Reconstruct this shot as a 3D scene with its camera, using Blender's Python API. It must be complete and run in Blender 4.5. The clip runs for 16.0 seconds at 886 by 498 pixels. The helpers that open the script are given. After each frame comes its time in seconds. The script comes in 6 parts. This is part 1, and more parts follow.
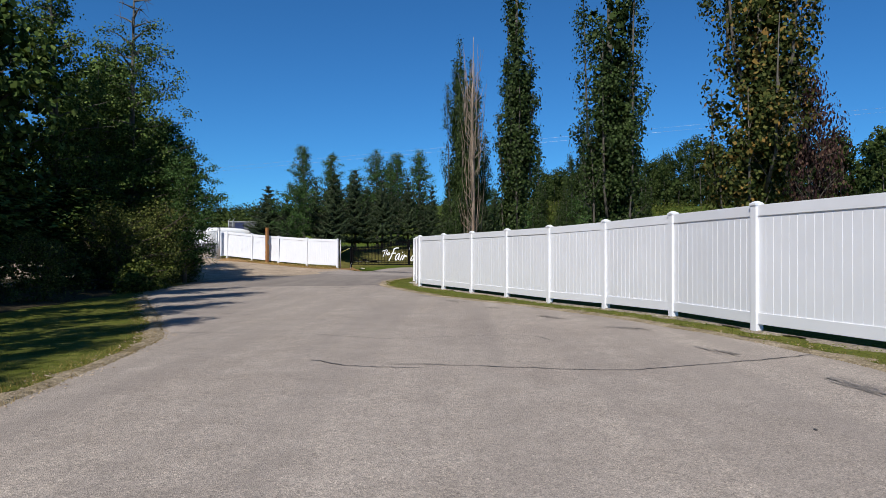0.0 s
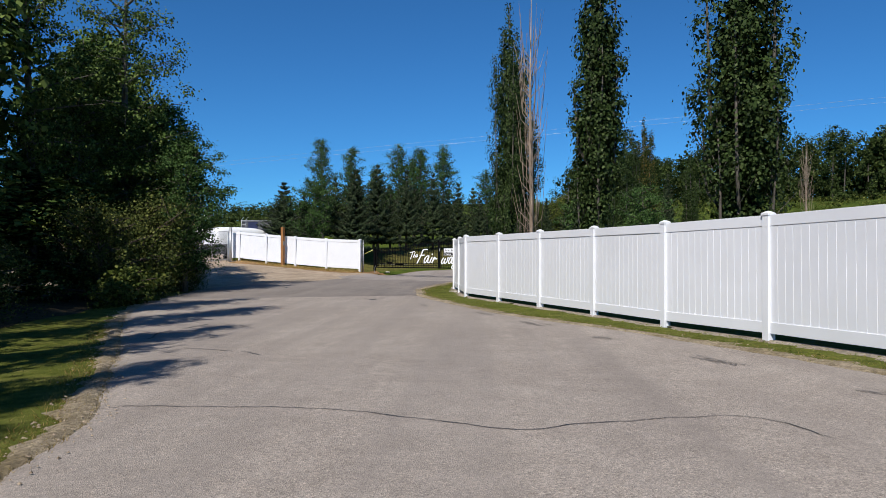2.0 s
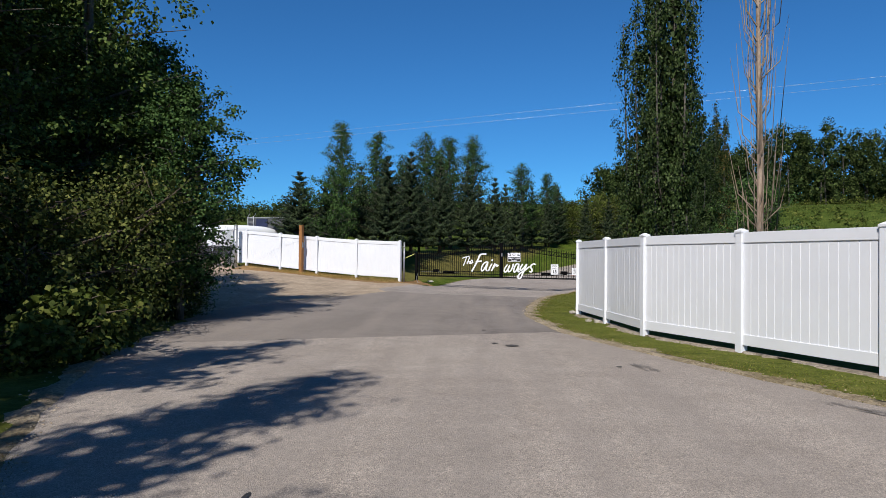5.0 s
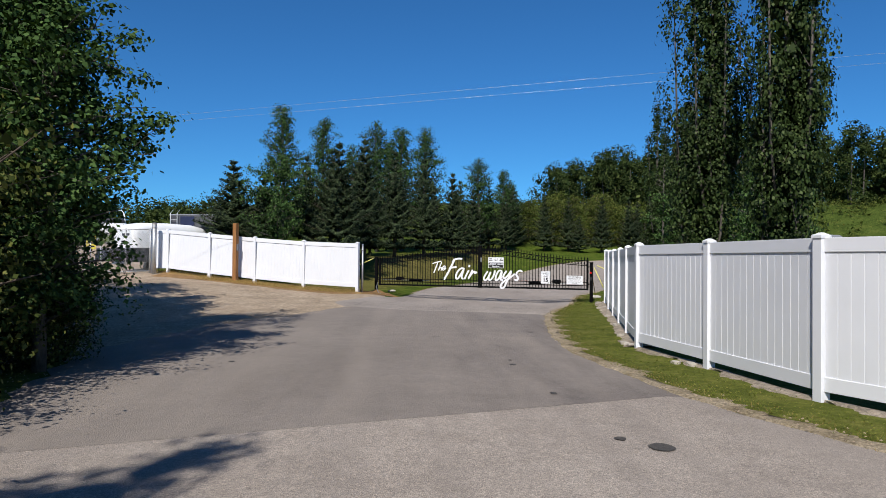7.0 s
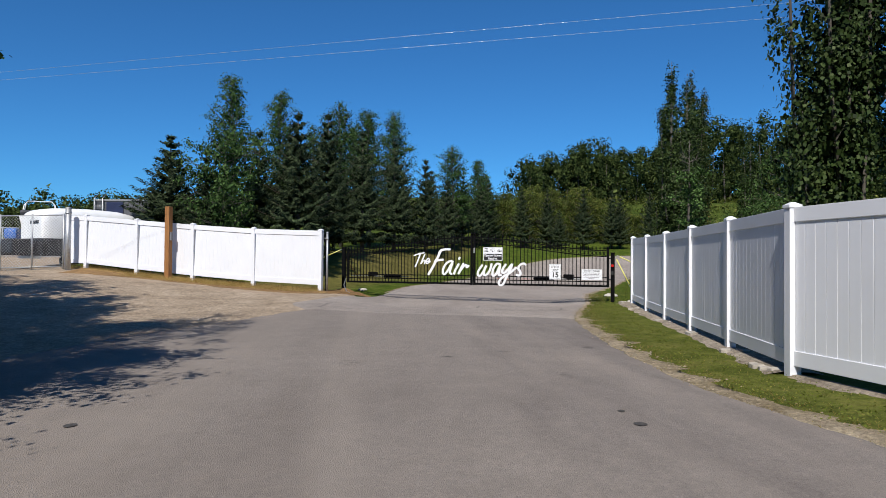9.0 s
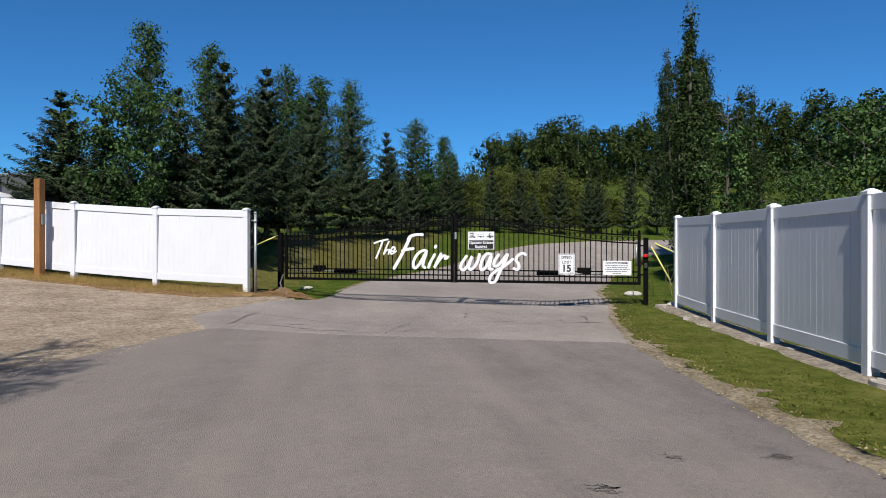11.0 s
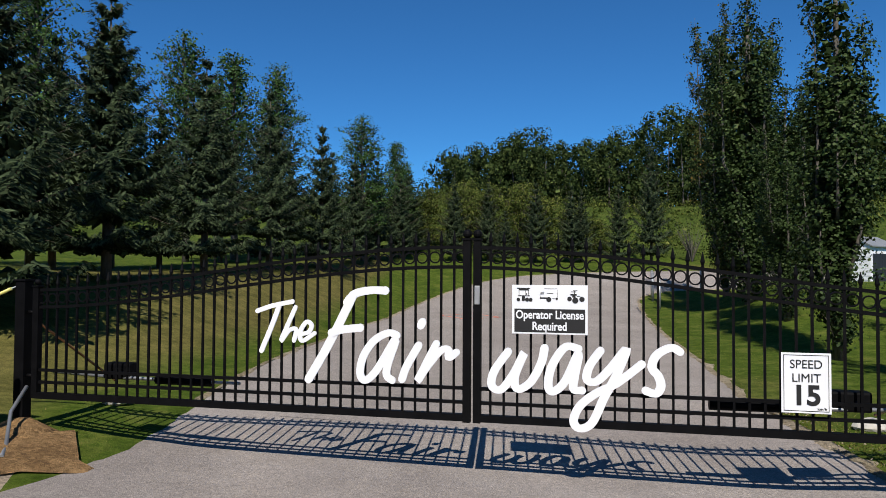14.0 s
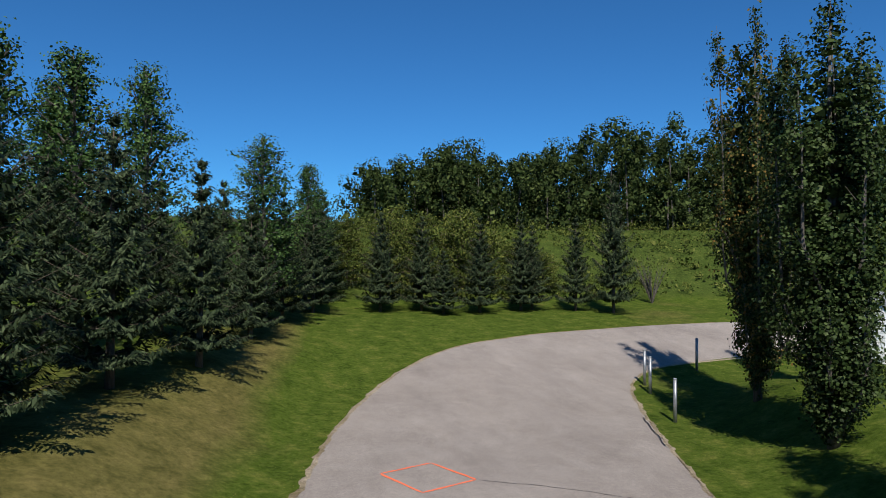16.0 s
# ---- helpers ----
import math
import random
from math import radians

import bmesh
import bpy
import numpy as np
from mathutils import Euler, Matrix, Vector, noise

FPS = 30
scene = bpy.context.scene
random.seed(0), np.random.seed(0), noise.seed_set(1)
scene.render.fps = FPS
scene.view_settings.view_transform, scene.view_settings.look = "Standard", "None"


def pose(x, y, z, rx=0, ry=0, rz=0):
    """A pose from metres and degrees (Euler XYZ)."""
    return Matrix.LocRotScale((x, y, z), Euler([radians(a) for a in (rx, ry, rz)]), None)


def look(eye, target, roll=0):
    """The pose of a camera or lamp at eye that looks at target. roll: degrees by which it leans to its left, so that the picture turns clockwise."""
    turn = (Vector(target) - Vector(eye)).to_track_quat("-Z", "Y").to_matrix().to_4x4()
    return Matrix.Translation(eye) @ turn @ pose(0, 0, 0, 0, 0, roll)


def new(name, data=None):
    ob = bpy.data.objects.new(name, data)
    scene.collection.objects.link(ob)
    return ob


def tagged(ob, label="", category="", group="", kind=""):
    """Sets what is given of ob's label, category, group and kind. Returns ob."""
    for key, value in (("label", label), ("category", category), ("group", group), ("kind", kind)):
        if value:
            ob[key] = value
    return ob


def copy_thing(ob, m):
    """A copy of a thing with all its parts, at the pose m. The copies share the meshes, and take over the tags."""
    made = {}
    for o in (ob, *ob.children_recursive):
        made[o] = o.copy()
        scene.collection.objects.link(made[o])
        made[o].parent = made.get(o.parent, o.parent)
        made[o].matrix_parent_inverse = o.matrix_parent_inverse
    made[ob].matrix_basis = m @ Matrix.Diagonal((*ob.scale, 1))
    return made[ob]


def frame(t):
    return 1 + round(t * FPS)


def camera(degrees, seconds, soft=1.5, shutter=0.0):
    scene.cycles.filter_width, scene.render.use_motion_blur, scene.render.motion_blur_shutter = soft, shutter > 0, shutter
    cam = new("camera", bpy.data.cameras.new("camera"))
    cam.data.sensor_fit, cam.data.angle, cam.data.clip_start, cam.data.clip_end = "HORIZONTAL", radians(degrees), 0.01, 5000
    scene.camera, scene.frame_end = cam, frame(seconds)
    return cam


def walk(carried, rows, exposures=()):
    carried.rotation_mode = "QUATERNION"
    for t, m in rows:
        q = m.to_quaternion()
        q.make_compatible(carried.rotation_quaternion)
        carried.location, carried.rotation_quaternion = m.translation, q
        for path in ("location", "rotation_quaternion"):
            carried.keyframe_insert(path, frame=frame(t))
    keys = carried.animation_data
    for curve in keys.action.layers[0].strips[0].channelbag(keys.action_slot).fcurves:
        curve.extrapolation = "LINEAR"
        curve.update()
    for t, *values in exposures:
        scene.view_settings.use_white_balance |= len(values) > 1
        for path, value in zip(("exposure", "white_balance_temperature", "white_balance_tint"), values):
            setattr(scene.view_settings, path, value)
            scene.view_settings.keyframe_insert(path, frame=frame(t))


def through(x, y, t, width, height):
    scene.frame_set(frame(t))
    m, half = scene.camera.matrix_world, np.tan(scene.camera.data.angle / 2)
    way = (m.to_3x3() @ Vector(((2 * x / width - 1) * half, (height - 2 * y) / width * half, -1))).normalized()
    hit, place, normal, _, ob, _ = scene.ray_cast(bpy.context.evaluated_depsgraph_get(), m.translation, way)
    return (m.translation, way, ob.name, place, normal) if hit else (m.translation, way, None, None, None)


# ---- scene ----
cam = camera(63.8, 16.0, soft=0.6)
PATH = [
    (0, (0.847, -0.055, 1.179), (0.785, 1.944, 1.195), 0.1),
    (0.5, (0.633, 0.969, 1.125), (0.565, 2.968, 1.147), 0.6),
    (1, (0.362, 2.142, 1.239), (0.279, 4.141, 1.255), 0.1),
    (1.5, (-0.009, 3.315, 1.269), (-0.099, 5.313, 1.284), 0.0),
    (2, (-0.388, 4.478, 1.284), (-0.493, 6.475, 1.301), 0.1),
    (2.5, (-0.908, 5.706, 1.298), (-1.023, 7.703, 1.317), 0.2),
    (3, (-1.522, 6.961, 1.355), (-1.635, 8.957, 1.374), 0.1),
    (3.5, (-2.189, 8.314, 1.356), (-2.302, 10.311, 1.377), 0.3),
    (6, (-4.821, 15.85, 1.505), (-4.856, 17.85, 1.53), 0.5),
    (6.5, (-5.139, 17.13, 1.544), (-5.118, 19.13, 1.57), 0.5),
    (7, (-5.471, 18.483, 1.565), (-5.381, 20.48, 1.595), 0.5),
    (7.5, (-5.667, 19.885, 1.592), (-5.539, 21.88, 1.622), 0.4),
    (8, (-5.822, 21.217, 1.492), (-5.67, 23.211, 1.525), 0.4),
    (8.5, (-5.934, 22.428, 1.36), (-5.756, 24.42, 1.395), 0.5),
    (9, (-5.955, 23.768, 1.235), (-5.756, 25.758, 1.269), 0.4),
    (11.5, (-5.478, 31.195, 1.33), (-5.142, 33.167, 1.32), 0.0),
    (12, (-5.307, 32.877, 1.303), (-4.952, 34.845, 1.302), 0.0),
    (12.5, (-5.16, 34.491, 1.277), (-4.779, 36.454, 1.286), 0.0),
    (13, (-4.996, 36.329, 1.294), (-4.581, 38.285, 1.32), 0.1),
    (13.5, (-4.798, 38.146, 1.37), (-4.354, 40.095, 1.429), 0.35),
    (13.8, (-4.61, 39.235, 1.566), (-4.155, 41.182, 1.627), 0.4),
    (14.2, (-4.315, 40.797, 2.03), (-3.836, 42.738, 2.092), 0.2),
    (14.5, (-4.11, 41.787, 2.392), (-3.612, 43.723, 2.455), 0.15),
    (15, (-3.931, 43.733, 3.3), (-3.368, 45.652, 3.355), 0.25),
    (15.5, (-3.591, 45.933, 4.3), (-2.947, 47.826, 4.347), 0.25),
    (16, (-3.161, 48.513, 4.804), (-2.456, 50.384, 4.854), 0.3),
]
walk(cam, [(t, look(eye, target, roll)) for t, eye, target, roll in PATH])

# ---------------------------------------------------------------- light
SUN_EL, SUN_AZ = 46.0, 198.5          # degrees; azimuth from +y towards +x
TO_SUN = Vector((math.sin(radians(SUN_AZ)) * math.cos(radians(SUN_EL)), math.cos(radians(SUN_AZ)) * math.cos(radians(SUN_EL)), math.sin(radians(SUN_EL))))
world = bpy.data.worlds.new("sky")
scene.world = world
world.use_nodes = True
wn = world.node_tree.nodes
sky = wn.new("ShaderNodeTexSky")
sky.sky_type, sky.sun_disc = "NISHITA", False
sky.sun_elevation, sky.sun_rotation = radians(SUN_EL), radians(SUN_AZ)
sky.altitude, sky.air_density, sky.dust_density, sky.ozone_density = 2000.0, 1.0, 0.0, 3.0
wn["Background"].inputs["Strength"].default_value = 0.1
tint = wn.new("ShaderNodeMix")          # a clear dry northern sky is a deeper blue than the model's
tint.data_type, tint.blend_type = "RGBA", "MULTIPLY"
tint.inputs["Factor"].default_value, tint.inputs["B"].default_value = 1.0, (0.245, 0.655, 0.98, 1)
world.node_tree.links.new(sky.outputs["Color"], tint.inputs["A"])
world.node_tree.links.new(tint.outputs["Result"], wn["Background"].inputs["Color"])
sun = new("sun", bpy.data.lights.new("sun", "SUN"))
sun.data.energy, sun.data.angle, sun.data.color = 5.2, radians(0.55), (1.0, 0.95, 0.88)
sun.matrix_world = look(TO_SUN * 60, (0, 0, 0))
scene.view_settings.exposure = 0.14

# ---------------------------------------------------------------- helpers
rng = np.random.default_rng(7)


def smooth(a, b, v):
    t = max(0.0, min(1.0, (v - a) / (b - a)))
    return t * t * (3 - 2 * t)


def ground_z(x, y):
    """Height of the land: flat in front of the gate, banks and a hill behind it."""
    bank = max(smooth(-5.0, -7.3, x), smooth(-0.5, 1.3, x))
    rise = bank * smooth(38, 47, y) + (1 - bank) * smooth(45, 54, y)
    z = rise * (0.1 + 0.12 * smooth(0, -7, x)) - 0.07 * (1 - bank) * smooth(39.5, 44.5, y) * smooth(54, 47, y) + 0.5 * smooth(-7, -17, x) * smooth(36, 50, y) * smooth(-60, -25, x)
    z += 0.25 * smooth(56, 70, y) + 2.1 * smooth(66, 86, y)
    z += 1.35 * smooth(0.3, 5, -5.7 + 0.36 * (y - 50) - x) * smooth(49, 57, y) * (1 - 0.8 * smooth(68, 84, y)) * smooth(-22, -12, x)
    z += 1.2 * smooth(0.3, 5, x - 1.7 - 0.52 * (y - 48)) * smooth(51, 59, y) * (1 - smooth(64, 71, y))
    z += 0.06 * smooth(19, 12, y) * smooth(2, 4.5, x)
    return z + 5.6 * smooth(85, 104, y + 0.6 * max(0, x - 28)) * smooth(-60, -12, x)


def mat(name, rough=0.8, metal=0.0):
    m = bpy.data.materials.new(name)
    m.use_nodes = True
    b = m.node_tree.nodes["Principled BSDF"]
    b.inputs["Roughness"].default_value, b.inputs["Metallic"].default_value = rough, metal
    return m, m.node_tree.nodes, m.node_tree.links, b


def noise_tex(nodes, links, scale, detail=4.0, vec=None, rough=0.55):
    n = nodes.new("ShaderNodeTexNoise")
    n.inputs["Scale"].default_value, n.inputs["Detail"].default_value, n.inputs["Roughness"].default_value = scale, detail, rough
    if vec is not None:
        links.new(vec, n.inputs["Vector"])
    return n.outputs["Fac"]


def coords(nodes):
    return nodes.new("ShaderNodeNewGeometry").outputs["Position"]


def ramp(nodes, links, fac, stops):
    r = nodes.new("ShaderNodeValToRGB")
    while len(r.color_ramp.elements) < len(stops):
        r.color_ramp.elements.new(0.5)
    for e, (p, c) in zip(r.color_ramp.elements, stops):
        e.position, e.color = p, (*c, 1)
    links.new(fac, r.inputs["Fac"])
    return r.outputs["Color"]


def mix(nodes, links, fac, a, b, blend="MIX"):
    m = nodes.new("ShaderNodeMix")
    m.data_type, m.blend_type = "RGBA", blend
    for sock, v in ((m.inputs["Factor"], fac), (m.inputs["A"], a), (m.inputs["B"], b)):
        if isinstance(v, (int, float)):
            sock.default_value = v
        elif isinstance(v, tuple):
            sock.default_value = (*v, 1)
        else:
            links.new(v, sock)
    return m.outputs["Result"]


def bump(nodes, links, bsdf, height, strength, distance):
    b = nodes.new("ShaderNodeBump")
    b.inputs["Strength"].default_value, b.inputs["Distance"].default_value = strength, distance
    links.new(height, b.inputs["Height"])
    links.new(b.outputs["Normal"], bsdf.inputs["Normal"])


def link_mesh(name, mesh, material, parent=None, label=""):
    ob = new(name, mesh)
    if material is not None and not mesh.materials:
        mesh.materials.append(material)
    if parent is not None:
        ob.parent = parent
    if label:
        tagged(ob, label)
    return ob


def part(name, bm, material, parent=None, label="", smooth_faces=False):
    mesh = bpy.data.meshes.new(name)
    if smooth_faces:
        for f in bm.faces:
            f.smooth = True
    bm.to_mesh(mesh)
    bm.free()
    return link_mesh(name, mesh, material, parent, label)


def thing(name, label, category, m=None, group="", kind=""):
    ob = new(name)
    ob.empty_display_size = 0.2
    if m is not None:
        ob.matrix_world = m
    return tagged(ob, label, category, group, kind)


def box(bm, x0, y0, z0, x1, y1, z1, bevel=0.0):
    vs = bmesh.ops.create_cube(bm, size=1.0, matrix=Matrix.Translation(((x0 + x1) / 2, (y0 + y1) / 2, (z0 + z1) / 2)) @ Matrix.Diagonal((x1 - x0, y1 - y0, z1 - z0, 1)))["verts"]
    if bevel > 0:
        bmesh.ops.bevel(bm, geom=list({e for v in vs for e in v.link_edges}), offset=bevel, segments=2, affect="EDGES", profile=0.6)
    return bm


def tube(bm, pts, radii, sides=8, cap=True):
    """A round tube through points, with a radius at each."""
    pts = [Vector([float(c) for c in p]) for p in pts]
    if isinstance(radii, (int, float)):
        radii = [radii] * len(pts)
    radii = [float(q) for q in radii]
    rings = []
    for i, p in enumerate(pts):
        d = (pts[min(i + 1, len(pts) - 1)] - pts[max(i - 1, 0)]).normalized()
        a = d.cross(Vector((0, 0, 1)) if abs(d.z) < 0.95 else Vector((1, 0, 0))).normalized()
        b = d.cross(a)
        rings.append([bm.verts.new(p + radii[i] * (math.cos(q) * a + math.sin(q) * b)) for q in (2 * math.pi * k / sides for k in range(sides))])
    for r0, r1 in zip(rings, rings[1:]):
        for k in range(sides):
            bm.faces.new((r0[k], r0[(k + 1) % sides], r1[(k + 1) % sides], r1[k])).smooth = True
    if cap:
        bm.faces.new(rings[0][::-1])
        bm.faces.new(rings[-1])
    return bm


def quads_mesh(name, verts, smooth_faces=False):
    """A mesh of loose four-cornered faces from an array (n, 4, 3)."""
    n = len(verts)
    mesh = bpy.data.meshes.new(name)
    mesh.vertices.add(4 * n)
    mesh.vertices.foreach_set("co", np.asarray(verts, np.float32).ravel())
    mesh.loops.add(4 * n)
    mesh.loops.foreach_set("vertex_index", np.arange(4 * n, dtype=np.int32))
    mesh.polygons.add(n)
    mesh.polygons.foreach_set("loop_start", np.arange(0, 4 * n, 4, dtype=np.int32))
    mesh.update(calc_edges=True)
    return mesh


def unit(v):
    return v / np.maximum(np.linalg.norm(v, axis=-1, keepdims=True), 1e-6)


def leaf_quads(r, centers, size, axis=None, aspect=0.8, droop=0.0, flat=0.0, facing=None, stray=0.38):
    """Pointed leaf faces round given places. axis: the way the leaf's length takes; flat: how far the faces turn up;
    facing: where the faces look, as leaves of one spray turn the same way."""
    n = len(centers)
    if facing is not None:
        face = unit(facing + r.normal(size=(n, 3)) * stray)
        length = r.normal(size=(n, 3)) - np.array([0, 0, droop]) if axis is None else axis + r.normal(size=(n, 3)) * stray
        length = unit(length - face * (length * face).sum(1, keepdims=True))
        side = np.cross(length, face)
        s = (size * r.uniform(0.65, 1.25, n))[:, None]
        return np.stack([centers - length * s * 0.5, centers + side * s * 0.5 * aspect - length * s * 0.08, centers + length * s * 0.55, centers - side * s * 0.5 * aspect - length * s * 0.08], 1)
    length = unit(r.normal(size=(n, 3)) + (0 if axis is None else axis) - np.array([0, 0, droop]))
    side = unit(np.cross(length, unit(r.normal(size=(n, 3)) * (1 - flat) + np.array([0, 0, flat]))))
    s = (size * r.uniform(0.65, 1.25, n))[:, None]
    bend = np.cross(length, side) * s * 0.12
    return np.stack([centers - length * s * 0.5, centers + side * s * 0.5 * aspect + bend - length * s * 0.08, centers + length * s * 0.55, centers - side * s * 0.5 * aspect + bend - length * s * 0.08], 1)


# ---------------------------------------------------------------- materials
def asphalt_material(name, dark, light, stain, worn=0.5, coarse=0.72, dust=0.0, scuffed=0.35):
    m, n, l, b = mat(name, 0.9)
    p = coords(n)
    big, mid, fine = noise_tex(n, l, 0.35, 5, p), noise_tex(n, l, 2.2, 6, p, 0.65), noise_tex(n, l, 60, 3, p, 0.7)
    v = n.new("ShaderNodeTexVoronoi")
    v.inputs["Scale"].default_value = 135.0
    l.new(p, v.inputs["Vector"])
    col = ramp(n, l, big, [(0.3, dark), (0.7, light)])
    col = mix(n, l, 0.2 + 0.4 * worn, col, ramp(n, l, mid, [(0.3, tuple(0.78 * c for c in dark)), (0.7, tuple(1.12 * c for c in light))]))
    stones = ramp(n, l, v.outputs["Color"], [(0.1, (0.42, 0.41, 0.4)), (0.45, (0.95, 0.95, 0.95)), (0.7, (1.15, 1.13, 1.1)), (0.92, (1.75, 1.68, 1.6))])
    col = mix(n, l, coarse, col, stones, "MULTIPLY")
    speck = noise_tex(n, l, 17, 5, p, 0.8)
    col = mix(n, l, 0.5, col, ramp(n, l, speck, [(0.35, (0.7, 0.7, 0.7)), (0.5, (1, 1, 1)), (0.68, (1.28, 1.25, 1.2))]), "MULTIPLY")
    pebble = n.new("ShaderNodeTexVoronoi")
    pebble.inputs["Scale"].default_value = 64.0
    l.new(p, pebble.inputs["Vector"])
    col = mix(n, l, 0.2 + 0.5 * coarse, col, ramp(n, l, pebble.outputs["Color"], [(0.08, (0.62, 0.61, 0.6)), (0.4, (0.97, 0.97, 0.97)), (0.7, (1.06, 1.05, 1.04)), (0.95, (1.38, 1.35, 1.3))]), "MULTIPLY")
    # long worn wheel lanes along the drive
    w = n.new("ShaderNodeMapping")
    w.inputs["Rotation"].default_value = (0, 0, radians(16))
    w.inputs["Scale"].default_value = (1.1, 0.035, 0.2)
    l.new(p, w.inputs["Vector"])
    lanes = noise_tex(n, l, 1.0, 3, w.outputs["Vector"], 0.6)
    col = mix(n, l, ramp(n, l, lanes, [(0.42, (0, 0, 0)), (0.6, (worn, worn, worn))]), col, stain)
    # broad smears left by tyres and patching
    q = n.new("ShaderNodeMapping")
    q.inputs["Rotation"].default_value = (0, 0, radians(-14))
    q.inputs["Scale"].default_value = (0.75, 0.16, 0.3)
    l.new(p, q.inputs["Vector"])
    smear = noise_tex(n, l, 1.0, 5, q.outputs["Vector"], 0.62)
    col = mix(n, l, scuffed, col, ramp(n, l, smear, [(0.36, (0.8, 0.79, 0.79)), (0.5, (1, 1, 1)), (0.66, (1.13, 1.12, 1.1))]), "MULTIPLY")
    # scuffs, drips and dull blots
    blot = noise_tex(n, l, 1.7, 6, p, 0.7)
    col = mix(n, l, 0.2 + 0.6 * worn, col, ramp(n, l, blot, [(0.3, (1.14, 1.12, 1.1)), (0.36, (1, 1, 1)), (0.63, (1, 1, 1)), (0.7, (0.74, 0.74, 0.75))]), "MULTIPLY")
    if dust:                             # tan dust carried in from the gravel yard
        xyz = n.new("ShaderNodeSeparateXYZ")
        l.new(p, xyz.inputs[0])
        d = n.new("ShaderNodeMath")
        d.operation = "MULTIPLY_ADD"
        l.new(xyz.outputs["X"], d.inputs[0])
        d.inputs[1].default_value = -0.11
        l.new(smear, d.inputs[2])
        col = mix(n, l, ramp(n, l, d.outputs[0], [(0.75, (0, 0, 0)), (1.35, (dust, dust, dust))]), col, (0.29, 0.25, 0.21))
    l.new(col, b.inputs["Base Color"])
    hgt = n.new("ShaderNodeMath")
    hgt.operation = "ADD"
    l.new(v.outputs["Distance"], hgt.inputs[0])
    l.new(fine, hgt.inputs[1])
    bump(n, l, b, hgt.outputs[0], 0.6, 0.008)
    b.inputs["Specular IOR Level"].default_value = 0.12
    return m


def tuft_noise(n, l, p):
    return noise_tex(n, l, 0.9, 5, p, 0.75)


def grass_material():
    m, n, l, b = mat("lawn", 0.95)
    p = coords(n)
    big, mid, fine = noise_tex(n, l, 0.16, 4, p), noise_tex(n, l, 1.6, 5, p, 0.65), noise_tex(n, l, 45, 4, p, 0.75)
    green = ramp(n, l, mid, [(0.3, (0.034, 0.06, 0.007)), (0.52, (0.064, 0.098, 0.013)), (0.72, (0.116, 0.132, 0.027))])
    dry = ramp(n, l, mid, [(0.3, (0.105, 0.086, 0.03)), (0.7, (0.2, 0.152, 0.062))])
    # the slope between the spruces and the drive is dry
    xyz = n.new("ShaderNodeSeparateXYZ")
    l.new(p, xyz.inputs[0])

    def calc(op, a, c=None, d=None):
        q = n.new("ShaderNodeMath")
        q.operation = op
        for sock, value in zip(q.inputs, (a, c, d)):
            if isinstance(value, (int, float)):
                sock.default_value = value
            elif value is not None:
                l.new(value, sock)
        return q.outputs[0]

    across = calc("ADD", calc("MULTIPLY_ADD", xyz.outputs["Y"], -0.30, xyz.outputs["X"]), 22.3)
    across = calc("MAXIMUM", calc("MULTIPLY", across, 0.55), calc("MULTIPLY", across, -0.1))
    along = calc("ABSOLUTE", calc("ADD", xyz.outputs["Y"], -62.5))
    area = calc("ADD", across, calc("MULTIPLY", along, 0.024))
    patch = calc("SUBTRACT", calc("MULTIPLY_ADD", big, 1.4, 0.28), area)
    dryness = ramp(n, l, patch, [(0.2, (0, 0, 0)), (0.8, (0.68, 0.68, 0.68))])
    spots = ramp(n, l, big, [(0.58, (0, 0, 0)), (0.75, (0.45, 0.45, 0.45))])
    col = mix(n, l, dryness, mix(n, l, spots, green, dry), dry)
    # the strips in front of the gate are drier than the watered lawn behind it
    front = calc("MULTIPLY_ADD", xyz.outputs["Y"], -0.2, 9.3)
    olive = ramp(n, l, mid, [(0.3, (0.062, 0.075, 0.014)), (0.52, (0.108, 0.118, 0.026)), (0.74, (0.17, 0.155, 0.05))])
    col = mix(n, l, ramp(n, l, front, [(0.0, (0, 0, 0)), (1.0, (0.8, 0.8, 0.8))]), col, olive)
    # unmown weeds on the hill
    hill = calc("MULTIPLY_ADD", calc("MAXIMUM", calc("ADD", xyz.outputs["X"], -28.0), 0.0), 0.6, xyz.outputs["Y"])
    hill = calc("ADD", calc("MULTIPLY_ADD", hill, 0.1, -8.75), calc("MULTIPLY_ADD", mid, 0.3, -0.15))
    weeds = ramp(n, l, tuft_noise(n, l, p), [(0.3, (0.03, 0.05, 0.01)), (0.55, (0.055, 0.082, 0.016)), (0.75, (0.1, 0.115, 0.028))])
    col = mix(n, l, ramp(n, l, hill, [(0.0, (0, 0, 0)), (0.18, (1, 1, 1))]), col, weeds)
    col = mix(n, l, 0.8, col, ramp(n, l, fine, [(0.25, (0.45, 0.45, 0.45)), (0.6, (1.1, 1.1, 1.1)), (0.8, (1.5, 1.5, 1.4))]), "MULTIPLY")
    blade = noise_tex(n, l, 150, 3, p, 0.8)
    col = mix(n, l, 0.7, col, ramp(n, l, blade, [(0.3, (0.5, 0.55, 0.45)), (0.5, (1, 1, 1)), (0.68, (1.6, 1.45, 1.2))]), "MULTIPLY")
    tuft = noise_tex(n, l, 7, 4, p, 0.7)
    col = mix(n, l, 0.75, col, ramp(n, l, tuft, [(0.34, (0.6, 0.64, 0.55)), (0.5, (1, 1, 1)), (0.66, (1.3, 1.26, 1.15))]), "MULTIPLY")
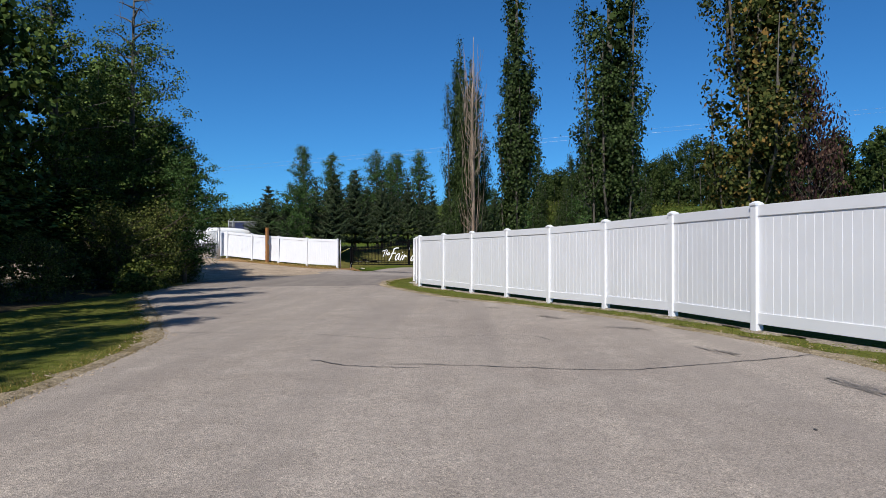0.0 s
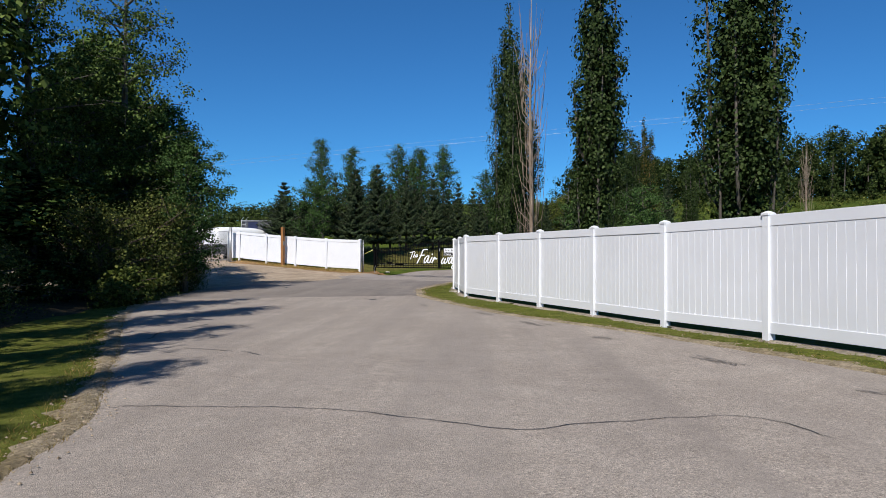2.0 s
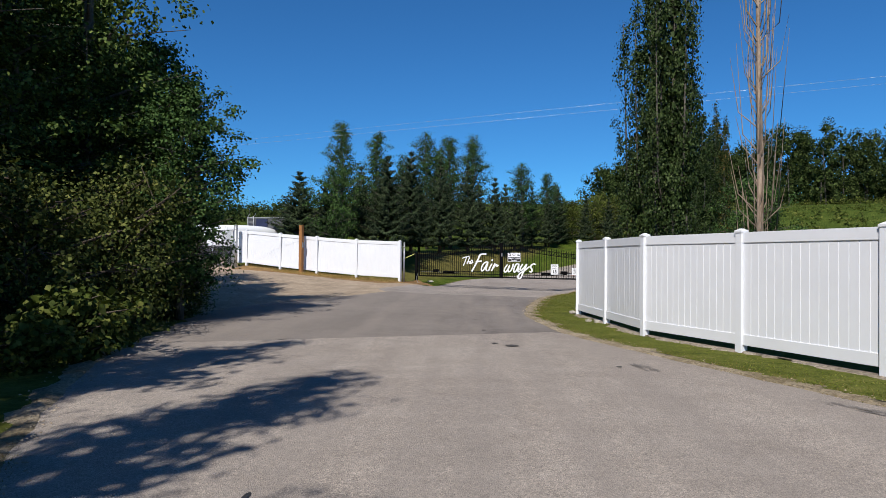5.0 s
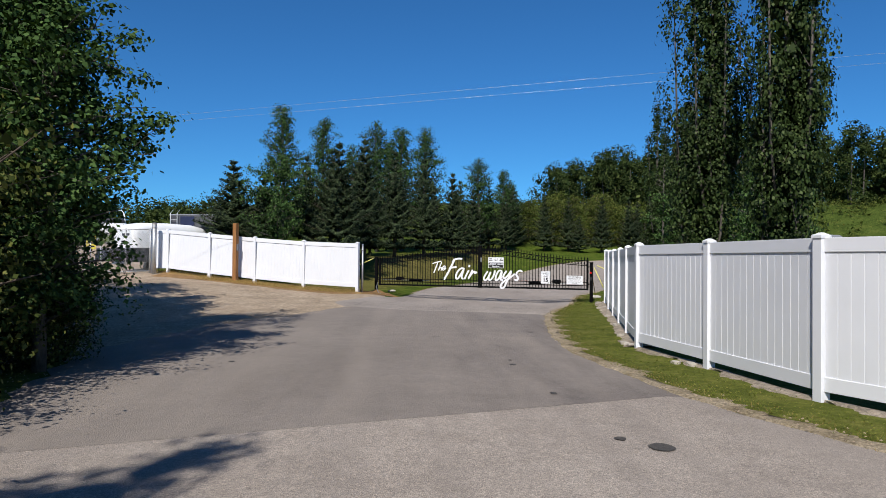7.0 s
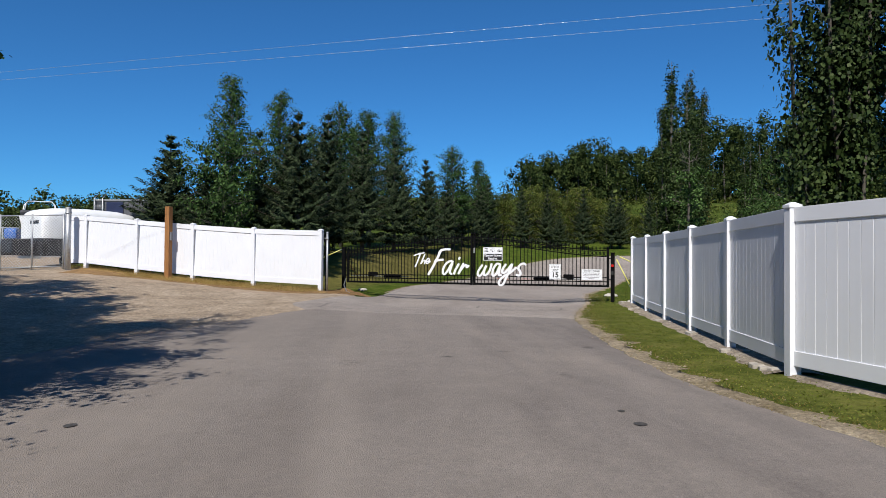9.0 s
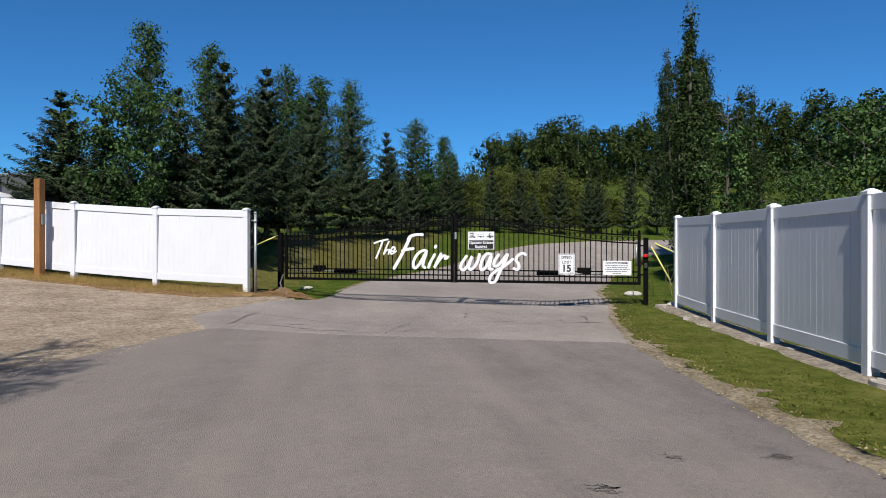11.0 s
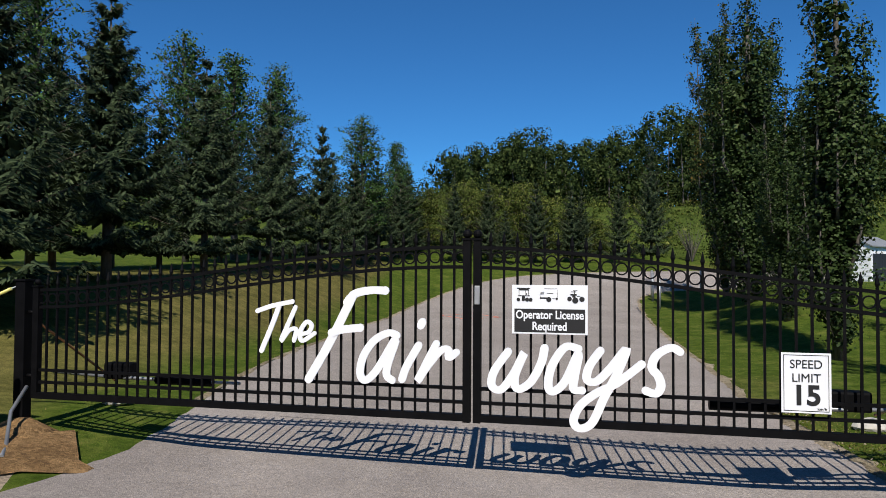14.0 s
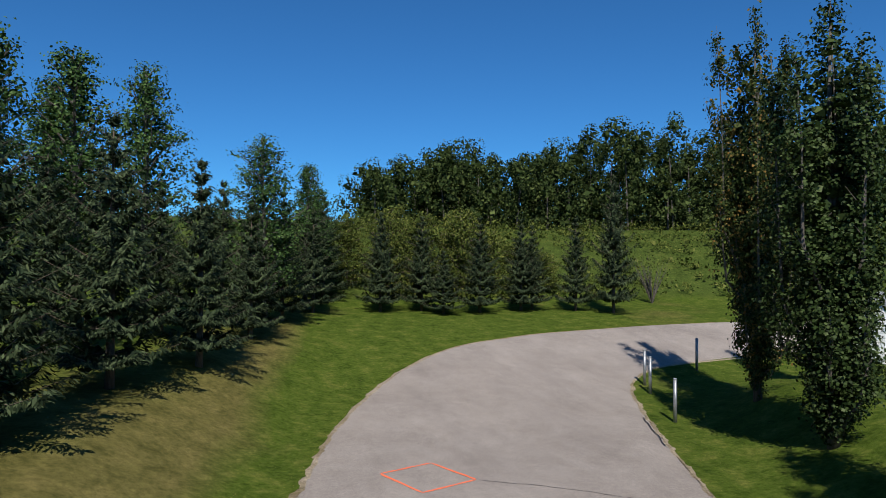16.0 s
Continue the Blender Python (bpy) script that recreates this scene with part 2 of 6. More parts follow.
    col = mix(n, l, ramp(n, l, tuft, [(0.52, (0, 0, 0)), (0.72, (0.55, 0.55, 0.55))]), col, mix(n, l, 0.5, col, (0.17, 0.15, 0.05)))
    l.new(col, b.inputs["Base Color"])
    bump(n, l, b, fine, 0.6, 0.03)
    b.inputs["Specular IOR Level"].default_value = 0.05
    return m


def soil_material(name, dark, light, scale=30.0):
    m, n, l, b = mat(name, 0.95)
    p = coords(n)
    mid, fine = noise_tex(n, l, 1.1, 6, p, 0.65), noise_tex(n, l, scale, 5, p, 0.75)
    col = ramp(n, l, mid, [(0.3, dark), (0.7, light)])
    col = mix(n, l, 0.8, col, ramp(n, l, fine, [(0.3, (0.6, 0.58, 0.55)), (0.55, (1, 1, 1)), (0.75, (1.35, 1.33, 1.3))]), "MULTIPLY")
    v = n.new("ShaderNodeTexVoronoi")
    v.inputs["Scale"].default_value = scale * 1.1
    l.new(p, v.inputs["Vector"])
    col = mix(n, l, 0.6, col, ramp(n, l, v.outputs["Color"], [(0.1, (0.5, 0.48, 0.46)), (0.5, (1, 1, 1)), (0.92, (1.5, 1.46, 1.4))]), "MULTIPLY")
    col = mix(n, l, 0.6, col, ramp(n, l, noise_tex(n, l, 5.0, 6, p, 0.75), [(0.36, (0.6, 0.57, 0.54)), (0.55, (1.05, 1.05, 1.05)), (0.7, (1.25, 1.24, 1.22))]), "MULTIPLY")
    l.new(col, b.inputs["Base Color"])
    bump(n, l, b, fine, 0.8, 0.05)
    b.inputs["Specular IOR Level"].default_value = 0.1
    return m


def leaf_material(name, stops, gloss=0.6, through=0.09, shine=0.05):
    m, n, l, b = mat(name, gloss)
    b.inputs["Specular IOR Level"].default_value = shine
    g = n.new("ShaderNodeNewGeometry")
    col = ramp(n, l, g.outputs["Random Per Island"], stops)
    big = noise_tex(n, l, 0.5, 3, g.outputs["Position"])
    col = mix(n, l, 0.6, col, ramp(n, l, big, [(0.3, (0.62, 0.66, 0.62)), (0.7, (1.22, 1.18, 1.1))]), "MULTIPLY")
    l.new(col, b.inputs["Base Color"])
    t = n.new("ShaderNodeBsdfTranslucent")
    l.new(mix(n, l, 1.0, col, (1.3, 1.35, 0.5), "MULTIPLY"), t.inputs["Color"])
    s = n.new("ShaderNodeMixShader")
    s.inputs[0].default_value = through
    l.new(b.outputs[0], s.inputs[1])
    l.new(t.outputs[0], s.inputs[2])
    l.new(s.outputs[0], n["Material Output"].inputs["Surface"])
    return m


def plain_material(name, colour, rough=0.5, metal=0.0, vary=0.12, scale=6.0, grain=0.0):
    m, n, l, b = mat(name, rough, metal)
    p = coords(n)
    a = noise_tex(n, l, scale, 5, p, 0.6)
    l.new(ramp(n, l, a, [(0.3, tuple(c * (1 - vary) for c in colour)), (0.7, tuple(min(1, c * (1 + vary)) for c in colour))]), b.inputs["Base Color"])
    if grain:
        bump(n, l, b, noise_tex(n, l, scale * 12, 4, p, 0.7), grain, 0.004)
    return m


def bark_material(name, dark, light):
    m, n, l, b = mat(name, 0.9)
    p = n.new("ShaderNodeMapping")
    p.inputs["Scale"].default_value = (9, 9, 2.5)
    l.new(coords(n), p.inputs["Vector"])
    a = noise_tex(n, l, 1.6, 6, p.outputs["Vector"], 0.7)
    l.new(ramp(n, l, a, [(0.35, dark), (0.65, light)]), b.inputs["Base Color"])
    bump(n, l, b, a, 0.6, 0.02)
    return m


def wood_material():
    m, n, l, b = mat("stained_wood", 0.75)
    p = n.new("ShaderNodeMapping")
    p.inputs["Scale"].default_value = (14, 14, 0.9)
    l.new(coords(n), p.inputs["Vector"])
    a = noise_tex(n, l, 2.0, 6, p.outputs["Vector"], 0.7)
    l.new(ramp(n, l, a, [(0.3, (0.17, 0.07, 0.018)), (0.7, (0.33, 0.15, 0.045))]), b.inputs["Base Color"])
    bump(n, l, b, a, 0.4, 0.005)
    return m


OLD_ASPHALT = asphalt_material("old_asphalt", (0.285, 0.249, 0.22), (0.355, 0.316, 0.282), (0.235, 0.206, 0.185))
DARK_ASPHALT = asphalt_material("newer_asphalt", (0.158, 0.14, 0.131), (0.21, 0.188, 0.174), (0.235, 0.205, 0.182), 0.5, 0.34, 0.25, 0.75)
DRIVE_ASPHALT = asphalt_material("driveway_asphalt", (0.25, 0.22, 0.198), (0.332, 0.297, 0.27), (0.26, 0.229, 0.207), 0.2, 0.52, 0.0, 0.5)
LAWN = grass_material()
GRAVEL = soil_material("gravel", (0.3, 0.235, 0.17), (0.46, 0.375, 0.285), 22.0)
DRY_EARTH = soil_material("dry_earth", (0.18, 0.105, 0.045), (0.32, 0.2, 0.095), 26.0)
VERGE_EDGE = soil_material("crumbled_verge", (0.2, 0.16, 0.09), (0.42, 0.355, 0.265), 30.0)
HERBS = soil_material("dry_mown_stems", (0.2, 0.125, 0.05), (0.42, 0.28, 0.12), 34.0)
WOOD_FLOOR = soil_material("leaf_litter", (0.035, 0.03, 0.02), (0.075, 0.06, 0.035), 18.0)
VINYL = plain_material("white_vinyl", (0.695, 0.71, 0.75), 0.38, 0.0, 0.03, 1.5)
BLACK_STEEL = plain_material("black_painted_steel", (0.004, 0.004, 0.0045), 0.55, 0.0, 0.3, 8.0)
BLACK_STEEL.node_tree.nodes["Principled BSDF"].inputs["Specular IOR Level"].default_value = 0.06
GALVANISED = plain_material("galvanised_steel", (0.42, 0.43, 0.44), 0.5, 0.75, 0.18, 14.0)
ALUMINIUM = plain_material("dull_aluminium", (0.3, 0.31, 0.32), 0.45, 0.7, 0.15, 10.0)
YELLOW = plain_material("yellow_plastic", (0.62, 0.58, 0.16), 0.5, 0.0, 0.18)
WHITE_PAINT = plain_material("white_paint", (0.72, 0.73, 0.76), 0.5, 0.0, 0.03)
SIGN_BLACK = plain_material("sign_black", (0.012, 0.012, 0.013), 0.5, 0.0, 0.1)
SIGN_GREY = plain_material("sign_grey", (0.16, 0.16, 0.17), 0.5, 0.0, 0.1)
RED_LENS = plain_material("red_lens", (0.5, 0.015, 0.012), 0.25)
CONCRETE = plain_material("concrete", (0.42, 0.39, 0.34), 0.85, 0.0, 0.18, 9.0, 0.5)
OLD_STONE = plain_material("weathered_stone", (0.36, 0.325, 0.28), 0.9, 0.0, 0.25, 12.0, 0.6)
CLOVER = leaf_material("clover", [(0.0, (0.085, 0.11, 0.018)), (0.6, (0.13, 0.155, 0.03)), (1.0, (0.21, 0.2, 0.06))], 0.7, 0.25)
FOOTING = soil_material("crushed_gravel", (0.24, 0.2, 0.155), (0.4, 0.35, 0.29), 24.0)
CRACK = plain_material("open_crack", (0.135, 0.12, 0.108), 0.9, 0.0, 0.35, 10.0)
STREAK = plain_material("tyre_wear", (0.17, 0.152, 0.138), 0.9, 0.0, 0.25, 20.0)
SPOT = plain_material("tar_spot", (0.05, 0.045, 0.041), 0.85, 0.0, 0.4, 30.0, 0.4)
TAR = plain_material("crack_sealer", (0.022, 0.02, 0.019), 0.6, 0.0, 0.3, 8.0)
ORANGE = plain_material("orange_marking_paint", (0.85, 0.17, 0.07), 0.7, 0.0, 0.15, 25.0)
STAINED_WOOD = wood_material()
RUBBER = plain_material("black_rubber", (0.018, 0.018, 0.018), 0.7, 0.0, 0.2)
SHELL = plain_material("white_fibreglass", (0.78, 0.79, 0.8), 0.35, 0.0, 0.05, 2.0)
DARK_BODY = plain_material("dark_body", (0.02, 0.022, 0.028), 0.5, 0.0, 0.2, 3.0)
GREY_BODY = plain_material("grey_siding", (0.2, 0.21, 0.22), 0.6, 0.0, 0.12, 3.0)
YELLOW_SIGN = plain_material("yellow_sign", (0.55, 0.45, 0.05), 0.6, 0.0, 0.15)
DULL_GREY = plain_material("dull_grey_siding", (0.07, 0.073, 0.08), 0.6, 0.0, 0.15, 3.0)
NAVY = plain_material("navy_panel", (0.012, 0.016, 0.05), 0.4, 0.0, 0.15, 3.0)
BLUE_TARP = plain_material("blue_tarp", (0.03, 0.12, 0.4), 0.5)
POPLAR_LEAF = leaf_material("poplar_leaves", [(0.0, (0.0076, 0.0151, 0.0041)), (0.5, (0.0269, 0.0472, 0.0128)), (0.85, (0.0546, 0.0827, 0.0264)), (1.0, (0.0849, 0.1118, 0.0450))], 0.55, 0.07, 0.08)
YELLOWING_LEAF = leaf_material("yellowing_leaves", [(0.0, (0.0103, 0.0181, 0.0052)), (0.6, (0.0375, 0.0583, 0.0167)), (0.8, (0.0773, 0.0821, 0.0261)), (1.0, (0.1930, 0.1135, 0.0341))])
TURNING_LEAF = leaf_material("turning_leaves", [(0.0, (0.0110, 0.0180, 0.0050)), (0.45, (0.0383, 0.0528, 0.0145)), (0.78, (0.0887, 0.0942, 0.0277)), (1.0, (0.2244, 0.1320, 0.0396))])
ASPEN_LEAF = leaf_material("aspen_leaves", [(0.0, (0.0127, 0.0286, 0.0083)), (0.5, (0.0430, 0.0850, 0.0249)), (1.0, (0.1009, 0.1680, 0.0538))])
WOODS_LEAF = leaf_material("wood_leaves", [(0.0, (0.0157, 0.0294, 0.0079)), (0.55, (0.0547, 0.0912, 0.0218)), (1.0, (0.1467, 0.1935, 0.0553))])
SHRUB_LEAF = leaf_material("shrub_leaves", [(0.0, (0.0174, 0.0246, 0.0073)), (0.6, (0.0674, 0.0870, 0.0225)), (1.0, (0.1723, 0.1818, 0.0536))])
WILLOW_LEAF = leaf_material("willow_leaves", [(0.0, (0.0270, 0.0400, 0.0080)), (0.6, (0.0760, 0.1010, 0.0210)), (1.0, (0.1600, 0.1680, 0.0440))])
SPRUCE_LEAF = leaf_material("spruce_needles", [(0.0, (0.0090, 0.0160, 0.0080)), (0.5, (0.0290, 0.0440, 0.0215)), (1.0, (0.0760, 0.1000, 0.0500))], 0.6, 0.05)
FAR_LEAF = leaf_material("far_leaves", [(0.0, (0.0094, 0.0169, 0.0052)), (0.6, (0.0345, 0.0545, 0.0154)), (1.0, (0.0867, 0.1115, 0.0347))], 0.7, 0.08)
BLADE = leaf_material("grass_blades", [(0.0, (0.075, 0.095, 0.016)), (0.5, (0.12, 0.135, 0.028)), (0.78, (0.17, 0.162, 0.05)), (1.0, (0.3, 0.23, 0.1))], 0.7, 0.35)
STRAW = leaf_material("straw", [(0.0, (0.2, 0.13, 0.045)), (0.5, (0.36, 0.25, 0.1)), (1.0, (0.52, 0.4, 0.2))], 0.7, 0.3)
DRY_BLADE = leaf_material("dry_grass_blades", [(0.0, (0.13, 0.095, 0.03)), (0.5, (0.24, 0.165, 0.065)), (1.0, (0.34, 0.26, 0.12))], 0.7, 0.3)
PLUM_LEAF = leaf_material("plum_leaves", [(0.0, (0.0110, 0.0070, 0.0080)), (0.6, (0.0436, 0.0232, 0.0252)), (1.0, (0.1056, 0.0660, 0.0462))])
GREY_BARK = bark_material("grey_bark", (0.04, 0.035, 0.028), (0.13, 0.115, 0.095))
DEAD_BARK = bark_material("dead_wood", (0.19, 0.13, 0.09), (0.38, 0.3, 0.23))
BROWN_BARK = bark_material("brown_bark", (0.045, 0.032, 0.022), (0.13, 0.1, 0.075))
WIRE = plain_material("bare_wire", (0.6, 0.6, 0.6), 0.35, 0.6, 0.05)

# ---------------------------------------------------------------- ground and roads
def spaced(lo, hi, step, far):
    """Even steps from lo to hi, then ever wider ones out to far on both sides."""
    core, out, d, edge = list(np.arange(lo, hi + 0.01, step)), [], step, 0.0
    while edge < far:
        d *= 1.5
        edge += d
        out.append(edge)
    return [lo - e for e in out[::-1]] + core + [hi + e for e in out]


def sheet(name, xs, ys, lift, material, label, category):
    verts = [(x, y, ground_z(x, y) + lift) for y in ys for x in xs]
    w = len(xs)
    faces = [(j * w + i, j * w + i + 1, (j + 1) * w + i + 1, (j + 1) * w + i) for j in range(len(ys) - 1) for i in range(w - 1)]
    mesh = bpy.data.meshes.new(name)
    mesh.from_pydata(verts, [], faces)
    for p in mesh.polygons:
        p.use_smooth = True
    return tagged(link_mesh(name, mesh, material), label, category, kind="structure")


sheet("ground", spaced(-46, 70, 1.0, 2600), spaced(-24, 124, 1.0, 2600), 0.0, LAWN, "mown green lawn with dry brown patches and a grassy hill behind", "lawn")


def resample(pts, n):
    pts = np.array(pts, float)
    d = np.r_[0, np.cumsum(np.linalg.norm(np.diff(pts, axis=0), axis=1))]
    s = np.linspace(0, d[-1], n)
    return np.stack([np.interp(s, d, pts[:, 0]), np.interp(s, d, pts[:, 1])], 1)


def rounded(pts, n):
    """A smooth line through points, as n places."""
    p = [pts[0], *pts, pts[-1]]
    out = []
    for i in range(1, len(p) - 2):
        a, b, c, d = (np.array(q, float) for q in p[i - 1:i + 3])
        for t in np.linspace(0, 1, 10, endpoint=False):
            out.append(0.5 * (2 * b + (c - a) * t + (2 * a - 5 * b + 4 * c - d) * t ** 2 + (3 * b - a - 3 * c + d) * t ** 3))
    out.append(np.array(pts[-1], float))
    return resample(out, n)


def strip(name, left, right, rows, cols, lift, material, label, category, ragged=(0.07, 0.07)):
    """A paved strip between its two edges, with ragged sides."""
    a, b = rounded(left, rows), rounded(right, rows)
    verts = []
    for i in range(rows):
        for j in range(cols + 1):
            q = a[i] + (b[i] - a[i]) * j / cols
            if j in (0, cols):
                q = q + (ragged[0] if j == 0 else ragged[1]) * np.array([noise.noise((q[0] * 1.7, q[1] * 1.7, 3.1)) + 0.6 * noise.noise((q[0] * 6, q[1] * 6, 9.0)), 0.0])
            drop = 0.03 if j in (0, cols) else 0.0
            verts.append((q[0], q[1], ground_z(q[0], q[1]) + lift - drop))
    w = cols + 1
    faces = [(j * w + i, j * w + i + 1, (j + 1) * w + i + 1, (j + 1) * w + i) for j in range(rows - 1) for i in range(cols)]
    mesh = bpy.data.meshes.new(name)
    mesh.from_pydata(verts, [], faces)
    for p in mesh.polygons:
        p.use_smooth = True
    return tagged(link_mesh(name, mesh, material), label, category, kind="structure")


ROAD_L = [(-1.4, -22), (-1.9, -6), (-2.4, 0), (-2.78, 5.1), (-3.1, 7.9), (-3.4, 9.6), (-3.95, 10.9), (-4.5, 12.1), (-5.2, 13.6), (-6.0, 15.2), (-7.4, 18), (-8.9, 21.8), (-9.4, 23.9)]
ROAD_R = [(8.2, -22), (6.4, -6), (5.4, 0), (4.93, 6.9), (4.65, 9.0), (4.1, 11.0), (3.4, 13.4), (2.25, 16.3), (1.2, 18.07), (0.07, 20.06), (-0.8, 22.3), (-1.5, 24.2), (-2.25, 26.6)]
PATCH_L = [(-9.4, 23.9), (-10.2, 27.7), (-10.8, 30.5), (-10.0, 35), (-8.5, 39), (-7.6, 40.9)]
PATCH_R = [(-2.25, 26.6), (-2.5, 28.7), (-2.65, 31.0), (-2.4, 33.7), (-2.0, 36.3), (-1.58, 38.6)]
DRIVE_L = [(-7.6, 40.9), (-8.1, 42.4), (-7.55, 43.6), (-6.95, 45.1), (-6.1, 46.7), (-5.5, 49.5), (-3.88, 55), (-2.1, 60.2), (-0.84, 62.9), (1.06, 67.9), (4.1, 72.8), (7.6, 76.1), (10.8, 77.4), (14.1, 78.2), (24, 79.2), (46, 78.8)]
DRIVE_R = [(-1.58, 38.6), (-1.2, 39.8), (-0.7, 41.4), (0.4, 44.3), (1.6, 48.2), (3.0, 51.1), (7.1, 60.1), (8.6, 63.3), (11.2, 68.4), (12.35, 70.2), (13.8, 71.5), (16, 72.4), (24, 73.3), (46, 73)]
ROAD_FENCE = [(6.5, 5.85), (5.8, 8.17), (5.105, 10.48), (4.58, 12.845), (3.83, 15.15), (2.91, 17.39), (2.01, 19.645), (1.06, 21.876), (0.124, 24.117), (-0.825, 26.348), (-1.09, 28.756), (-1.355, 31.168)]
GATE_FENCE = [(-1.355, 31.168), (-0.81, 33.57), (-0.265, 35.97), (0.28, 38.37), (0.825, 40.78), (1.37, 43.18)]
YARD_FENCE = [(-7.57, 46.67), (-9.84, 47.807), (-12.02, 48.745), (-14.175, 49.76), (-16.4, 51.1), (-17.2, 51.25)]
strip("gravel_yard", [(-42, 28), (-42, 38), (-40, 47), (-34, 60)], [(-9.6, 30.6), (-6.9, 39.0), (-6.2, 43.4), (-6.4, 46.9)], 90, 70, 0.012, GRAVEL, "pale brown gravel yard beside the asphalt", "gravel")
strip("storage_yard", [(-70, 49.4), (-70, 60), (-66, 70), (-60, 82)], [(-17.2, 51.4), (-16.6, 58), (-16.0, 66), (-17, 82)], 50, 40, 0.02, GRAVEL, "grey brown gravel of the storage yard behind the chain link fence", "gravel", (0, 0.6))
strip("road", ROAD_L + [(-9.75, 25.2)], ROAD_R + [(-2.4, 27.9)], 134, 24, 0.03, OLD_ASPHALT, "pale worn grey asphalt road with coarse stones and sealed cracks", "road")
strip("road_patch", PATCH_L, PATCH_R, 60, 24, 0.0318, DARK_ASPHALT, "darker smooth asphalt patch across the road", "road", (0.25, 0.07))
strip("driveway", [(-7.6, 39.8)] + DRIVE_L, [(-1.8, 37.8)] + DRIVE_R, 192, 24, 0.03, DRIVE_ASPHALT, "pale cracked asphalt driveway running through the gate and bending away", "driveway", (0.035, 0.035))
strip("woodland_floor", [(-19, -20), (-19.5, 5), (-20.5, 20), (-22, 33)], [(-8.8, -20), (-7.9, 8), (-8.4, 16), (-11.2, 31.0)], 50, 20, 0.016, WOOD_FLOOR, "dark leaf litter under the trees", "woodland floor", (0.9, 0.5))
strip("dirt_strip", [(-16.6, 51.7), (-12, 49.6), (-7.6, 47.6), (-6.4, 48.0)], [(-16.6, 49.6), (-11.6, 47.3), (-8.2, 45.5), (-6.05, 46.75)], 60, 10, 0.04, DRY_EARTH, "bare reddish brown earth along the foot of the fence", "earth", (0.2, 0.5))
strip("fence_footing", [(-1.6, 31.3), (-0.8, 34.6), (0.14, 39), (1.05, 43.6)], [(-0.95, 31.2), (-0.2, 34.5), (0.7, 39), (1.65, 43.6)], 60, 4, 0.03, FOOTING, "pale crumbly gravel strip beneath the fence", "gravel strip", (0.15, 0.1))


def offset_line(line, d, n=60):
    """A line beside another one, d to its right."""
    p = rounded(line, n)
    t = np.gradient(p, axis=0)
    t /= np.maximum(np.linalg.norm(t, axis=1, keepdims=True), 1e-6)
    return [tuple(q) for q in p + d * np.stack([t[:, 1], -t[:, 0]], 1)]


strip("verge_edge", offset_line(DRIVE_R[:5], -0.08), offset_line(DRIVE_R[:5], 0.06), 200, 3, 0.026, VERGE_EDGE, "thin crumbled margin of dead grass along the driveway", "verge", (0.16, 0.3))
strip("verge_edge", offset_line(ROAD_R[2:] + PATCH_R[1:], -0.12), offset_line(ROAD_R[2:] + PATCH_R[1:], 0.24), 420, 3, 0.026, VERGE_EDGE, "dry crumbled margin of gravel and dead grass along the asphalt", "verge", (0.1, 0.5))
strip("roadside_edge", offset_line(ROAD_L[1:], -0.17), offset_line(ROAD_L[1:], 0.1), 300, 3, 0.026, VERGE_EDGE, "dry crumbled margin of gravel and dead grass along the road", "verge", (0.28, 0.1))
for name, edge, a, b in (("driveway_edge", DRIVE_L[5:15], -0.08, 0.1), ("driveway_edge", DRIVE_R[4:13], -0.1, 0.08)):
    strip(name, offset_line(edge, a), offset_line(edge, b), 300, 3, 0.02, VERGE_EDGE, "thin dry brown margin along the driveway", "verge", (0.22, 0.22))
strip("dry_grass_strip", offset_line([(-7.5, 46.7), (-9.72, 47.78), (-11.92, 48.8), (-14.1, 49.85), (-16.4, 51.0)], 0.1), offset_line([(-7.3, 45.6), (-9.4, 46.9), (-11.7, 48.1), (-14.0, 49.3), (-16.3, 50.6)], 0.0), 160, 6, 0.05, HERBS, "matted dry brown grass along the foot of the fence", "dry grass", (0.1, 0.5))


strip("fence_base", offset_line(ROAD_FENCE[:12], -0.1), offset_line(ROAD_FENCE[:12], 0.14), 300, 3, 0.028, FOOTING, "thin bare line of earth and gravel under the road fence", "earth", (0.25, 0.2))


def ribbon(bm, pts, width, lift=0.036, wobble=0.05, seed=1.0, n=60, gaps=True):
    """A thin uneven band on the ground along a line."""
    p = rounded(pts, n)
    row = []
    for i, q in enumerate(p):
        d = p[min(i + 1, n - 1)] - p[max(i - 1, 0)]
        s = np.array([-d[1], d[0]]) / max(np.hypot(*d), 1e-6)
        q = q + s * wobble * (noise.noise((q[0] * 2.5, q[1] * 2.5, seed)) + 0.5 * noise.noise((q[0] * 9, q[1] * 9, seed)))
        w = width * (0.55 + 0.75 * abs(noise.noise((q[0] * 4 + 7, q[1] * 4, seed)))) * (0.25 if i in (0, n - 1) else 1.0)
        row.append([bm.verts.new((*(q + k * s * w / 2), ground_z(*q) + lift)) for k in (-1, 1)])
    for i, (r0, r1) in enumerate(zip(row, row[1:])):
        if gaps and noise.noise((p[i][0] * 1.9, p[i][1] * 1.9, seed + 4)) > 0.36:
            continue
        bm.faces.new((r0[0], r0[1], r1[1], r1[0]))
    return bm


